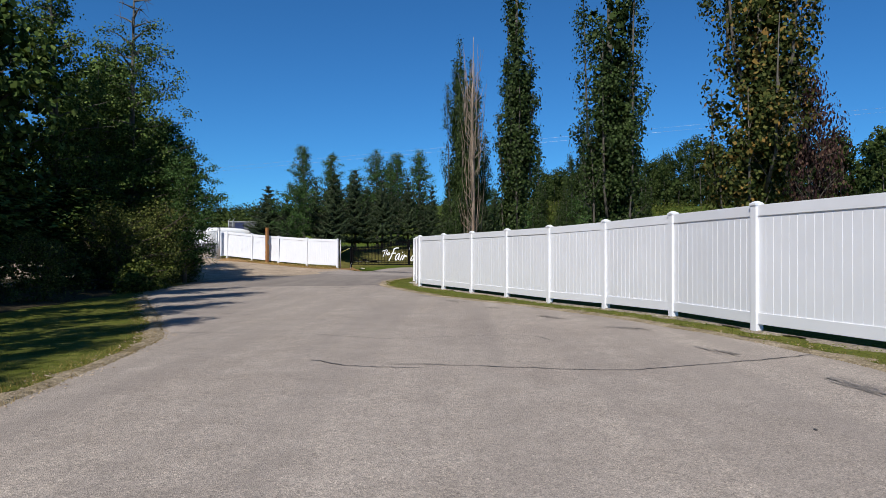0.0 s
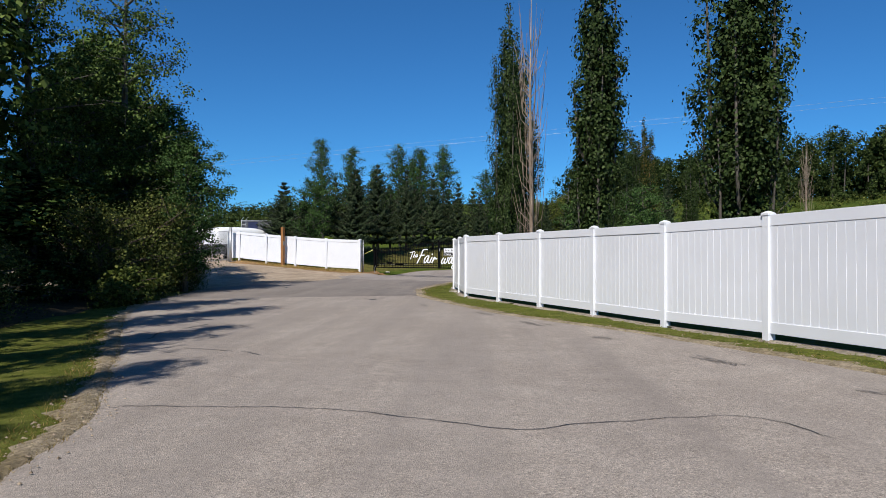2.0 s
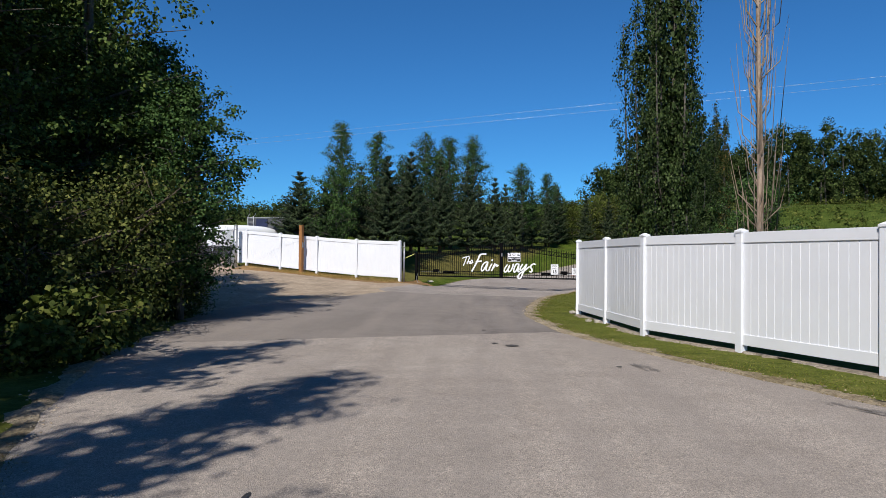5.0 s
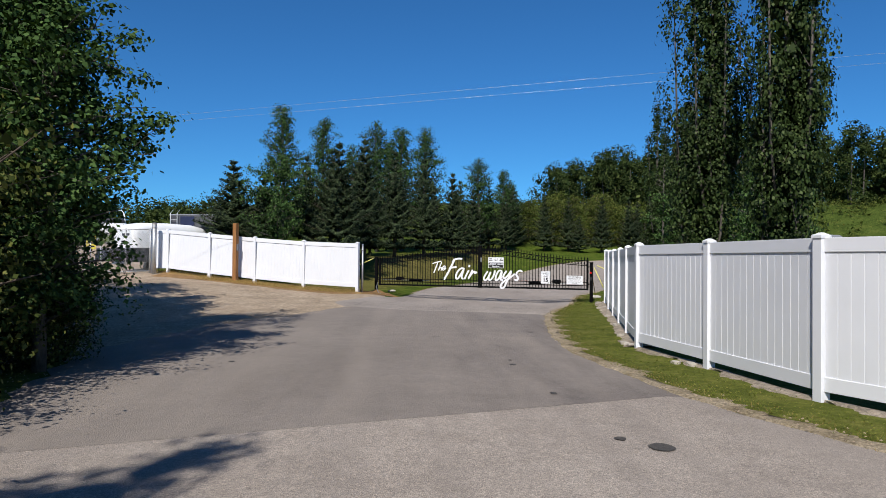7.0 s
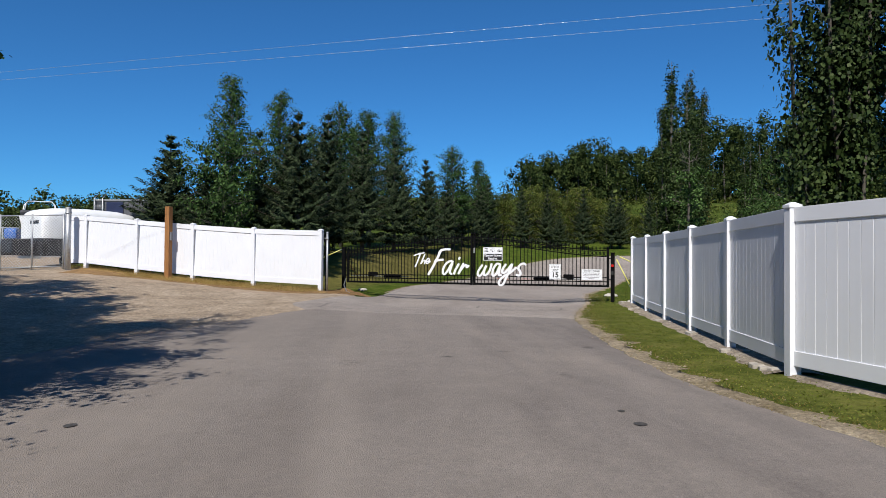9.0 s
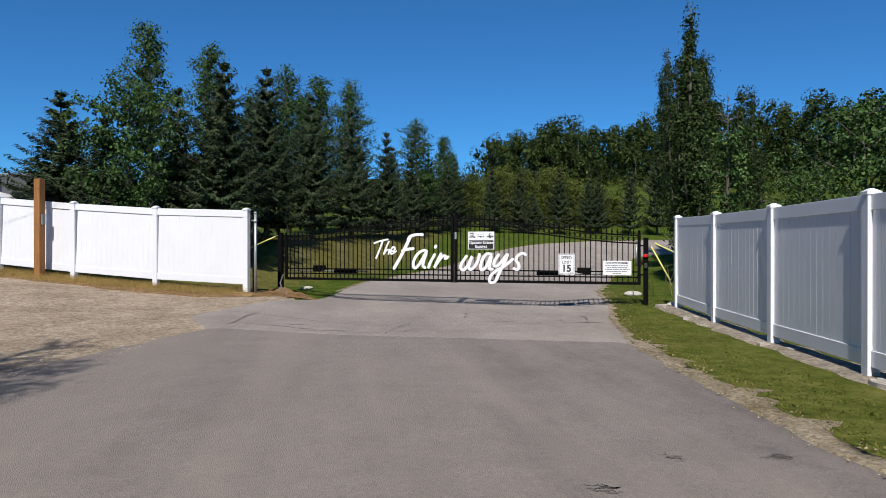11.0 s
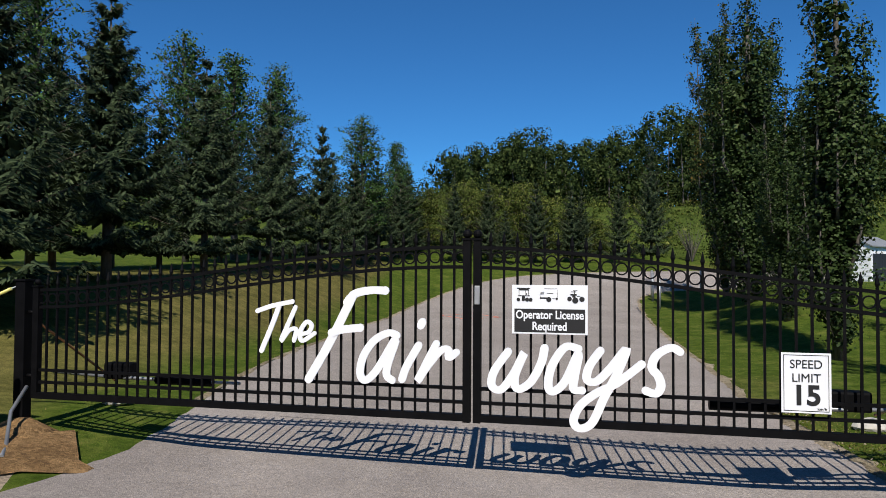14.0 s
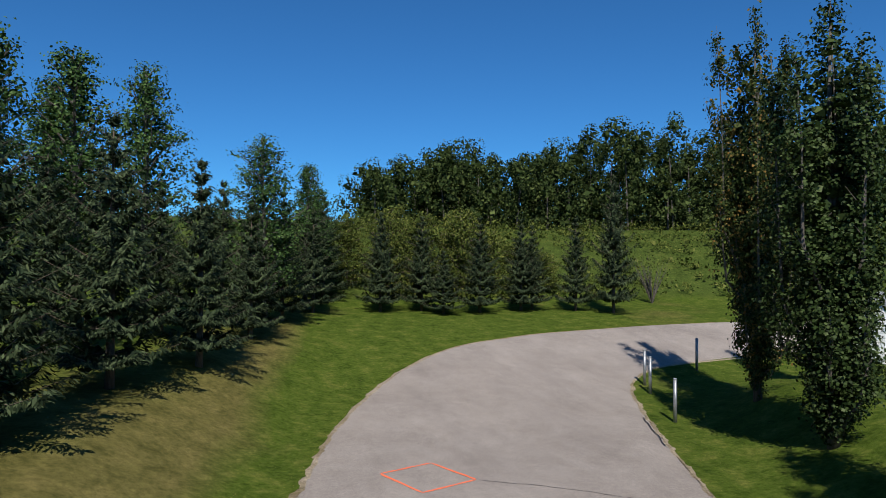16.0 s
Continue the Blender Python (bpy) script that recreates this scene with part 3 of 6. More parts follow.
CRACKS = [
    ([(0.1, 7.36), (0.37, 7.4), (0.81, 7.35), (1.39, 7.23), (2.4, 7.07), (3.0, 7.22), (3.63, 7.39), (4.11, 7.56), (4.73, 7.91)], 0.036),
    ([(-3.6, 10.18), (-2.46, 10.25), (-1.54, 10.17), (-0.8, 9.9), (-0.18, 9.6), (0.29, 9.78), (0.82, 9.97), (1.54, 10.17), (1.86, 9.96), (2.02, 9.5)], 0.02),
    ([(-0.83, 7.62), (-0.5, 7.39), (-0.2, 7.22), (0.02, 7.18), (0.29, 7.13), (0.47, 7.19)], 0.034),
    ([(-5.29, 14.75), (-5.49, 15.53), (-5.43, 16.11), (-5.27, 17.07)], 0.06),
    ([(-4.36, 13.86), (-4.04, 13.73), (-3.59, 13.56), (-3.46, 13.53), (-3.26, 13.39), (-3.12, 13.24)], 0.026),
    ([(3.0, 62.62), (4.46, 61.55), (5.49, 60.63), (6.6, 59.9)], 0.03),
    ([(8.6, 63.6), (9.6, 65.6), (10.0, 66.4)], 0.06),
]
for i, (line, wide) in enumerate(CRACKS):
    bm = ribbon(bmesh.new(), line, wide * 0.8, seed=i * 3.7, gaps=i > 1)
    tagged(part("road_crack", bm, TAR), "thin dark sealed crack in the asphalt", "crack", "cracks in the road", "structure")
# older open cracks and worn spots in front of the gate
OPEN_CRACKS = [
    ([(-8.1, 42.7), (-7.59, 42.91), (-7.0, 42.65), (-6.57, 42.45), (-5.96, 42.15), (-5.67, 42.03), (-5.1, 41.65), (-4.62, 41.4)], 0.035), ([(-4.62, 41.38), (-4.08, 41.35), (-3.83, 41.34), (-3.17, 41.31), (-2.83, 41.27), (-2.26, 41.36), (-1.62, 41.38), (-0.98, 41.37)], 0.035),
    ([(-7.31, 41.3), (-7.19, 41.52), (-7.11, 41.98), (-6.95, 42.63)], 0.05), ([(-7.09, 41.34), (-6.52, 41.13), (-6.06, 40.86), (-5.62, 40.64), (-5.2, 40.38), (-4.71, 40.24)], 0.038), ([(-4.85, 40.19), (-4.67, 40.72), (-4.54, 41.09), (-4.29, 41.83)], 0.03),
    ([(-2.88, 43.97), (-2.46, 43.8), (-1.75, 43.5), (-1.35, 43.15), (-0.99, 42.76), (-0.53, 42.62)], 0.024), ([(-3.09, 42.82), (-2.48, 42.52), (-1.86, 42.31), (-1.48, 42.06), (-1.3, 41.75)], 0.022),
    ([(-0.82, 42.73), (-0.95, 42.27), (-1.11, 41.78)], 0.05), ([(-2.87, 43.85), (-3.03, 43.21), (-3.14, 42.83)], 0.05), ([(-5.3, 47.8), (-4.56, 48.8), (-3.4, 48.3)], 0.02),
    ([(1.6, 57.6), (1.85, 57.9), (1.9, 58.3)], 0.06), ([(-1.0, 58.4), (-0.7, 58.6), (-0.5, 58.6)], 0.04),
]
for i, (line, wide) in enumerate(OPEN_CRACKS):
    tagged(part("road_crack", ribbon(bmesh.new(), line, wide * 0.75, wobble=0.06, seed=40 + i * 2.3, n=90), CRACK), "thin broken crack in the old asphalt", "crack", "cracks in the road", "structure")
r = np.random.default_rng(9)
for (x0, y0), (x1, y1), wide in (((3.0, 11.3), (3.6, 10.4), 0.2), ((3.6, 8.7), (3.85, 7.7), 0.2), ((4.05, 6.7), (4.12, 5.4), 0.22), ((-0.6, 20.2), (-0.1, 19.3), 0.2), ((0.37, 18.1), (0.86, 16.9), 0.22), ((1.35, 15.6), (1.6, 15.1), 0.16), ((2.2, 13.6), (2.6, 12.6), 0.18), ((-1.7, 21.8), (-1.9, 22.6), 0.14)):
    bm = bmesh.new()
    for k in range(16):
        a, b = sorted(r.uniform(0, 1, 2))
        off = r.normal() * wide * 0.32
        sx, sy = (y1 - y0), -(x1 - x0)
        q = math.hypot(sx, sy)
        ends = [(x0 + (x1 - x0) * t + sx / q * off, y0 + (y1 - y0) * t + sy / q * off) for t in (a, (a + b) / 2, b)]
        ribbon(bm, ends, r.uniform(0.012, 0.03), 0.0365 + 0.0002 * k, 0.04, 70 + k * 1.3, 24)
    tagged(part("tyre_streak", bm, STREAK), "broken dull streak of tyre wear on the pale asphalt", "stain", "tyre streaks on the road", "structure")
r = np.random.default_rng(3)
for x, y, rx, ry in ((-6.15, 41.38, 0.24, 0.09), (-5.69, 40.65, 0.28, 0.08), (-4.03, 42.96, 0.22, 0.1), (-2.72, 41.78, 0.28, 0.09), (-1.62, 41.8, 0.16, 0.1), (-1.21, 41.37, 0.22, 0.06), (-2.66, 44.87, 0.1, 0.12), (-4.56, 40.41, 0.2, 0.1), (-3.91, 31.21, 0.08, 0.12), (-3.55, 33.63, 0.07, 0.1), (-4.94, 32.69, 0.14, 0.12), (-4.2, 33.16, 0.09, 0.09), (-2.93, 33.54, 0.12, 0.08), (-6.2, 32.2, 0.18, 0.3)):
    bm = bmesh.new()
    for k in range(13):
        cx, cy = x + r.normal() * rx * 0.45, y + r.normal() * ry * 0.45
        w = rx * r.uniform(0.25, 0.6)
        ribbon(bm, [(cx - w, cy - r.normal() * 0.03), (cx, cy), (cx + w, cy + r.normal() * 0.03)], r.uniform(0.006, 0.016), 0.037, 0.05, k * 1.7, 12)
    tagged(part("worn_spot", bm, CRACK), "patch of fine dark cracks in the asphalt", "crack", "worn spots in the road", "structure")
for x, y, rx, ry in ((-3.39, 24.28, 0.105, 0.12), (-3.65, 24.57, 0.05, 0.06), (-3.81, 26.66, 0.04, 0.07), (-2.12, 22.21, 0.04, 0.04), (-3.96, 28.9, 0.05, 0.06), (-3.94, 29.36, 0.03, 0.04), (-8.1, 29.14, 0.045, 0.06), (3.1, 4.6, 0.012, 0.02)):
    bm = bmesh.new()
    ring = [bm.verts.new((x + rx * (1 + 0.25 * noise.noise((k, x, y))) * math.cos(k * 0.524), y + ry * (1 + 0.25 * noise.noise((k, y, x))) * math.sin(k * 0.524), ground_z(x, y) + 0.039)) for k in range(12)]
    bm.faces.new(ring)
    tagged(part("oil_stain", bm, SPOT), "small black tar spot on the asphalt", "stain", "spots on the road", "structure")

bm = bmesh.new()
for a, b in (((1.1, 63.65), (2.42, 64.06)), ((2.42, 64.06), (2.95, 62.64)), ((2.95, 62.64), (1.59, 62.22)), ((1.59, 62.22), (1.1, 63.65))):
    ribbon(bm, [a, ((a[0] + b[0]) / 2, (a[1] + b[1]) / 2), b], 0.09, 0.037, 0.015, 5.0, 14, False)
tagged(part("painted_marking", bm, ORANGE), "bright orange sprayed diamond outline on the driveway", "road marking", kind="structure")


# ---------------------------------------------------------------- white fences
FENCE_H = 1.91


def board_mesh(width, height):
    bm = bmesh.new()
    box(bm, -width / 2, -0.016, 0, width / 2, 0.016, height)
    vert = [e for e in bm.edges if abs(e.verts[0].co.z - e.verts[1].co.z) > 0.1]
    bmesh.ops.bevel(bm, geom=vert, offset=0.005, segments=1, affect="EDGES")
    mesh = bpy.data.meshes.new("board")
    bm.to_mesh(mesh)
    bm.free()
    mesh.materials.append(VINYL)
    return mesh


def post_mesh():
    bm = bmesh.new()
    box(bm, -0.0635, -0.0635, -0.15, 0.0635, 0.0635, FENCE_H - 0.06, 0.006)
    mesh = bpy.data.meshes.new("post")
    bm.to_mesh(mesh)
    bm.free()
    mesh.materials.append(VINYL)
    bm = bmesh.new()
    box(bm, -0.074, -0.074, FENCE_H - 0.065, 0.074, 0.074, FENCE_H - 0.03, 0.004)
    lo = [bm.verts.new((sx * 0.068, sy * 0.068, FENCE_H - 0.03)) for sx, sy in ((-1, -1), (1, -1), (1, 1), (-1, 1))]
    hi = [bm.verts.new((sx * 0.02, sy * 0.02, FENCE_H)) for sx, sy in ((-1, -1), (1, -1), (1, 1), (-1, 1))]
    for k in range(4):
        bm.faces.new((lo[k], lo[(k + 1) % 4], hi[(k + 1) % 4], hi[k]))
    bm.faces.new(hi)
    cap = bpy.data.meshes.new("post_cap")
    bm.to_mesh(cap)
    bm.free()
    cap.materials.append(VINYL)
    return mesh, cap


POST, CAP = post_mesh()
BOARD_H = 1.71 - 0.26
BOARDS = {}


def vinyl_fence(points, label, boards=15, top=FENCE_H):
    """Posts at the given places with panels of upright boards between two rails."""
    root = thing("vinyl_fence", label, "fence")
    for i, (x, y) in enumerate(points):
        a = points[max(i - 1, 0)]
        b = points[min(i + 1, len(points) - 1)]
        turn = math.degrees(math.atan2(b[1] - a[1], b[0] - a[0]))
        o = link_mesh("post", POST, None, root)
        o.matrix_world = pose(x, y, ground_z(x, y) + top - FENCE_H, 0, 0, turn)
        link_mesh("post_cap", CAP, None, o)
    for (x0, y0), (x1, y1) in zip(points, points[1:]):
        length, turn = math.hypot(x1 - x0, y1 - y0), math.degrees(math.atan2(y1 - y0, x1 - x0))
        clear = length - 0.127
        n = max(4, round(boards * clear / 2.31))
        z0, z1 = ground_z(x0, y0) + top - FENCE_H, ground_z(x1, y1) + top - FENCE_H
        slope = Matrix.Identity(4)
        slope[2][0] = (z1 - z0) / length
        place = pose(x0, y0, z0, 0, 0, turn) @ slope
        for name, lo, hi in (("bottom_rail", 0.12, 0.285), ("top_rail", 1.69, 1.85)):
            bm = bmesh.new()
            box(bm, 0.06, -0.03, lo, length - 0.06, 0.03, hi, 0.005)
            bmesh.ops.transform(bm, matrix=place, verts=bm.verts)
            part(name, bm, VINYL, root)
        w = round(clear / n, 4)
        if w not in BOARDS:
            BOARDS[w] = board_mesh(w, BOARD_H)
        for k in range(n):
            o = link_mesh("board", BOARDS[w], None, root)
            u = 0.0635 + (k + 0.5) * clear / n
            o.matrix_world = place @ pose(u, 0, 0.26)
    return root


vinyl_fence(ROAD_FENCE + GATE_FENCE[1:], "tall white vinyl privacy fence bending round the grass corner")
vinyl_fence(YARD_FENCE, "sunlit white vinyl privacy fence along the gravel yard", 15, FENCE_H + 0.1)

bm = box(bmesh.new(), -0.09, -0.09, -0.2, 0.09, 0.09, 2.5, 0.008)
post = thing("wooden_post", "square brown stained timber post standing against the white fence", "post", pose(-12.83, 48.74, ground_z(-12.8, 48.7), 0, 0, -25))
part("timber", bm, STAINED_WOOD, post)
bm = box(bmesh.new(), 0.09, -0.05, 1.35, 0.14, 0.05, 1.62, 0.006)
part("electrical_box", bm, SIGN_GREY, post, "small dark box on the post")


# ---------------------------------------------------------------- black entrance gate
GATE_A, GATE_B = Vector((-6.88, 47.97, 0)), Vector((1.07, 44.02, 0))
GATE_TURN = math.degrees(math.atan2(GATE_B.y - GATE_A.y, GATE_B.x - GATE_A.x))
GATE = pose(GATE_A.x, GATE_A.y, 0, 0, 0, GATE_TURN)
GATE_LEN = (GATE_B - GATE_A).length


def arch(u):
    """Height of the gate's top rail: low at the hinges, high in the middle."""
    v = min(u, GATE_LEN - u) / (GATE_LEN / 2)
    return 1.57 + 0.42 * smooth(0.0, 1.0, v)


def rail(bm, u0, u1, height, size, n=1):
    pts = [(u0 + (u1 - u0) * k / n, height(u0 + (u1 - u0) * k / n)) for k in range(n + 1)]
    rows = []
    for u, z in pts:
        rows.append([bm.verts.new((u, sy * size / 2, z + sz * size / 2)) for sy, sz in ((-1, -1), (1, -1), (1, 1), (-1, 1))])
    for a, b in zip(rows, rows[1:]):
        for k in range(4):
            bm.faces.new((a[k], b[k], b[(k + 1) % 4], a[(k + 1) % 4]))
    bm.faces.new(rows[0])
    bm.faces.new(rows[-1][::-1])
    return bm


def ball(bm, c, r, seg=12):
    bmesh.ops.create_uvsphere(bm, u_segments=seg, v_segments=seg // 2 + 2, radius=r, matrix=Matrix.Translation(c))
    return bm


def spear(bm):
    """A small spear point with a collar."""
    for r0, r1, z0, z1 in ((0.013, 0.013, 0.0, 0.015), (0.009, 0.019, 0.015, 0.045), (0.019, 0.0035, 0.045, 0.125)):
        bmesh.ops.create_cone(bm, cap_ends=True, segments=8, radius1=r0, radius2=r1, depth=z1 - z0, matrix=Matrix.Translation((0, 0, (z0 + z1) / 2)))
    return bm


SPEAR = bpy.data.meshes.new("spear_point")
bm = spear(bmesh.new())
bm.to_mesh(SPEAR)
bm.free()
SPEAR.materials.append(BLACK_STEEL)
RING = bpy.data.meshes.new("ring")
bm = bmesh.new()
for k in range(20):
    a0, a1 = 2 * math.pi * k / 20, 2 * math.pi * (k + 1) / 20
    q = [[bm.verts.new(((0.047 + 0.006 * sr) * math.cos(a), 0.006 * sy, (0.047 + 0.006 * sr) * math.sin(a))) for sr, sy in ((-1, -1), (1, -1), (1, 1), (-1, 1))] for a in (a0, a1)]
    for j in range(4):
        bm.faces.new((q[0][j], q[0][(j + 1) % 4], q[1][(j + 1) % 4], q[1][j]))
bmesh.ops.remove_doubles(bm, verts=bm.verts, dist=0.0005)
bm.to_mesh(RING)
bm.free()
RING.materials.append(BLACK_STEEL)


def gate_leaf(u0, u1, hinge_left):
    root = thing("gate_leaf", "black steel gate leaf with spear points, rings and white script letters", "gate", GATE, "leaves of the entrance gate")
    inner, hinge = (u1, u0) if hinge_left else (u0, u1)
    low = 0.53
    for name, h, size in (("bottom_rail", lambda u: low, 0.06), ("lower_rail", lambda u: low + 0.13, 0.028), ("middle_rail", lambda u: low + 0.25, 0.028)):
        part(name, rail(bmesh.new(), u0, u1, h, size), BLACK_STEEL, root)
    part("top_rail", rail(bmesh.new(), u0, u1, arch, 0.03, 26), BLACK_STEEL, root)
    part("ring_rail", rail(bmesh.new(), u0, u1, lambda u: arch(u) - 0.17, 0.03, 26), BLACK_STEEL, root)
    bm = box(bmesh.new(), inner - 0.033, -0.033, low - 0.04, inner + 0.033, 0.033, arch(inner) + 0.06, 0.004)
    box(bm, inner - 0.04, -0.04, arch(inner) + 0.06, inner + 0.04, 0.04, arch(inner) + 0.08)
    ball(bm, (inner, 0, arch(inner) + 0.115), 0.04)
    part("meeting_post", bm, BLACK_STEEL, root)
    bm = box(bmesh.new(), hinge - 0.033, -0.033, low - 0.03, hinge + 0.033, 0.033, arch(hinge) + 0.03, 0.004)
    box(bm, hinge - 0.04, -0.04, arch(hinge) + 0.03, hinge + 0.04, 0.04, arch(hinge) + 0.045)
    ball(bm, (hinge, 0, arch(hinge) + 0.08), 0.032)
    part("hinge_post", bm, BLACK_STEEL, root)
    if not hinge_left:
        part("latch_plate", box(bmesh.new(), inner - 0.02, -0.04, 1.5, inner + 0.025, -0.034, 1.66, 0.004), GALVANISED, root, "worn grey latch plate")
    n = round((u1 - u0) / 0.114)
    for k in range(1, n):
        u = u0 + (u1 - u0) * k / n
        bm = box(bmesh.new(), u - 0.0095, -0.0095, low, u + 0.0095, 0.0095, arch(u) + 0.02)
        bar = part("picket", bm, BLACK_STEEL, root)
        link_mesh("spear_point", SPEAR, None, bar).location = (u, 0, arch(u) + 0.015)
    for k in range(n):
        u = u0 + (u1 - u0) * (k + 0.5) / n
        o = link_mesh("ring", RING, None, root)
        o.matrix_parent_inverse = Matrix.Identity(4)
        o.location = (u, 0, arch(u) - 0.085)
    return root


LEAF_L = gate_leaf(0.16, 4.525, True)
LEAF_R = gate_leaf(4.615, GATE_LEN - 0.14, False)


def brush(pts, width, proud=0.0, depth=0.012):
    """A flat stroke with round ends, cut from sheet, in the plane of the gate."""
    p = rounded(pts, max(12, 8 * len(pts)))
    bm = bmesh.new()
    rows, n = [], len(p)
    for i, q in enumerate(p):
        d = p[min(i + 1, n - 1)] - p[max(i - 1, 0)]
        s = np.array([-d[1], d[0]]) / max(np.hypot(*d), 1e-6)
        w = width / 2 * (0.84 + 0.16 * abs(s[0]))
        rows.append([bm.verts.new((q[0] + s[0] * w * k, -0.05 - proud - 0.004 * i / n + depth / 2 * e, q[1] + s[1] * w * k)) for k, e in ((-1, -1), (1, -1), (1, 1), (-1, 1))])
    for a, b in zip(rows, rows[1:]):
        for k in range(4):
            bm.faces.new((a[k], a[(k + 1) % 4], b[(k + 1) % 4], b[k]))
    for q, e in ((p[0], 0.0005), (p[-1], 0.0045)):
        bmesh.ops.create_cone(bm, cap_ends=True, segments=16, radius1=width * 0.46, radius2=width * 0.46, depth=depth, matrix=Matrix.Translation((q[0], -0.05 - proud - e, q[1])) @ Matrix.Rotation(radians(90), 4, "X"))
    bmesh.ops.recalc_face_normals(bm, faces=bm.faces)
    return bm


STROKES_L = [
    ("letter_t", 0.05, [[(2.49, 1.43), (2.64, 1.48), (2.84, 1.52)], [(2.71, 1.48), (2.64, 1.3), (2.54, 1.07)]]),
    ("letter_h", 0.045, [[(2.87, 1.47), (2.8, 1.32), (2.73, 1.16), (2.81, 1.26), (2.88, 1.27), (2.86, 1.17)]]),
    ("letter_e", 0.045, [[(2.93, 1.23), (3.0, 1.25), (3.03, 1.31), (2.98, 1.34), (2.92, 1.25), (2.94, 1.17), (3.06, 1.24)]]),
    ("letter_f", 0.085, [[(3.37, 1.52), (3.45, 1.6), (3.59, 1.63), (3.73, 1.63)], [(3.43, 1.59), (3.33, 1.39), (3.18, 1.11), (3.01, 0.83)], [(3.23, 1.25), (3.33, 1.28), (3.5, 1.3)]]),
    ("letter_a", 0.075, [[(3.84, 1.24), (3.76, 1.26), (3.63, 1.19), (3.53, 1.05), (3.5, 0.9), (3.55, 0.84), (3.66, 0.94), (3.83, 1.21), (3.76, 0.99), (3.75, 0.89), (3.8, 0.85)]]),
    ("letter_i", 0.075, [[(4.04, 1.16), (3.93, 0.97), (3.89, 0.86)], [(4.075, 1.365), (4.06, 1.33)]]),
    ("letter_r", 0.07, [[(4.2, 1.18), (4.1, 0.99), (4.03, 0.85), (4.12, 0.98), (4.24, 1.12), (4.31, 1.13), (4.31, 1.06), (4.38, 1.11)]]),
]
STROKES_R = [
    ("letter_w", 0.075, [[(4.83, 1.13), (4.71, 0.96), (4.69, 0.84), (4.77, 0.81), (4.88, 0.95), (4.97, 1.13), (4.89, 0.93), (4.91, 0.82), (5.02, 0.88), (5.11, 1.04), (5.14, 1.17)]]),
    ("letter_a", 0.075, [[(5.42, 1.17), (5.31, 1.18), (5.2, 1.02), (5.17, 0.86), (5.21, 0.81), (5.31, 0.9), (5.42, 1.13), (5.39, 0.95), (5.38, 0.84), (5.45, 0.83)]]),
    ("letter_y", 0.075, [[(5.6, 1.16), (5.51, 1.03), (5.49, 0.92), (5.57, 0.91), (5.69, 1.03), (5.81, 1.18), (5.73, 0.97), (5.63, 0.78), (5.53, 0.57), (5.43, 0.52), (5.38, 0.58), (5.43, 0.7), (5.56, 0.81), (5.73, 0.9), (5.93, 1.06)]]),
    ("letter_s", 0.075, [[(6.23, 1.17), (6.16, 1.2), (6.05, 1.14), (6.01, 1.04), (6.06, 0.97), (6.08, 0.89), (6.04, 0.83), (5.96, 0.85)]]),
]
for leaf, strokes in ((LEAF_L, STROKES_L), (LEAF_R, STROKES_R)):
    for name, width, lines in strokes:
        whole = bmesh.new()
        for k, line in enumerate(lines):
            piece = brush([(0.985 * u + 0.13, z - 0.02) for u, z in line], width * 0.95, 0.006 * k)
            tmp = bpy.data.meshes.new("stroke")
            piece.to_mesh(tmp)
            piece.free()
            whole.from_mesh(tmp)
            bpy.data.meshes.remove(tmp)
        part(name, whole, WHITE_PAINT, leaf, "white brush script letter cut from sheet")

for u, size, top, label in ((0.0, 0.115, 1.66, "square black steel gate post set in a mound of earth"), (GATE_LEN, 0.105, 1.5, "square black steel gate post beside the lawn")):
    p = GATE @ Vector((u, 0, 0))
    root = thing("gate_post", label, "gate post", pose(p.x, p.y, 0, 0, 0, GATE_TURN), "posts of the entrance gate")
    g = ground_z(p.x, p.y)
    part("post", box(bmesh.new(), -size / 2, -size / 2, g - 0.2, size / 2, size / 2, top, 0.008), BLACK_STEEL, root)
    bm = box(bmesh.new(), -size / 2 - 0.012, -size / 2 - 0.012, top, size / 2 + 0.012, size / 2 + 0.012, top + 0.02, 0.004)
    part("cap", bm, BLACK_STEEL, root)
    side = 1 if u == 0 else -1
    for z in (0.72, 1.35):
        part("hinge", tube(bmesh.new(), [(side * size / 2, 0, z), (side * (size / 2 + 0.06), 0, z)], 0.018, 8), BLACK_STEEL, root)
    if u > 0:
        bm = box(bmesh.new(), -0.045, -0.1, 1.1, 0.04, -0.05, 1.17, 0.012)
        part("warning_light", bm, RED_LENS, root, "small red warning lens")
        part("control_box", box(bmesh.new(), -0.035, -0.1, 0.86, 0.035, -0.05, 0.97, 0.012), RUBBER, root, "small black control box")

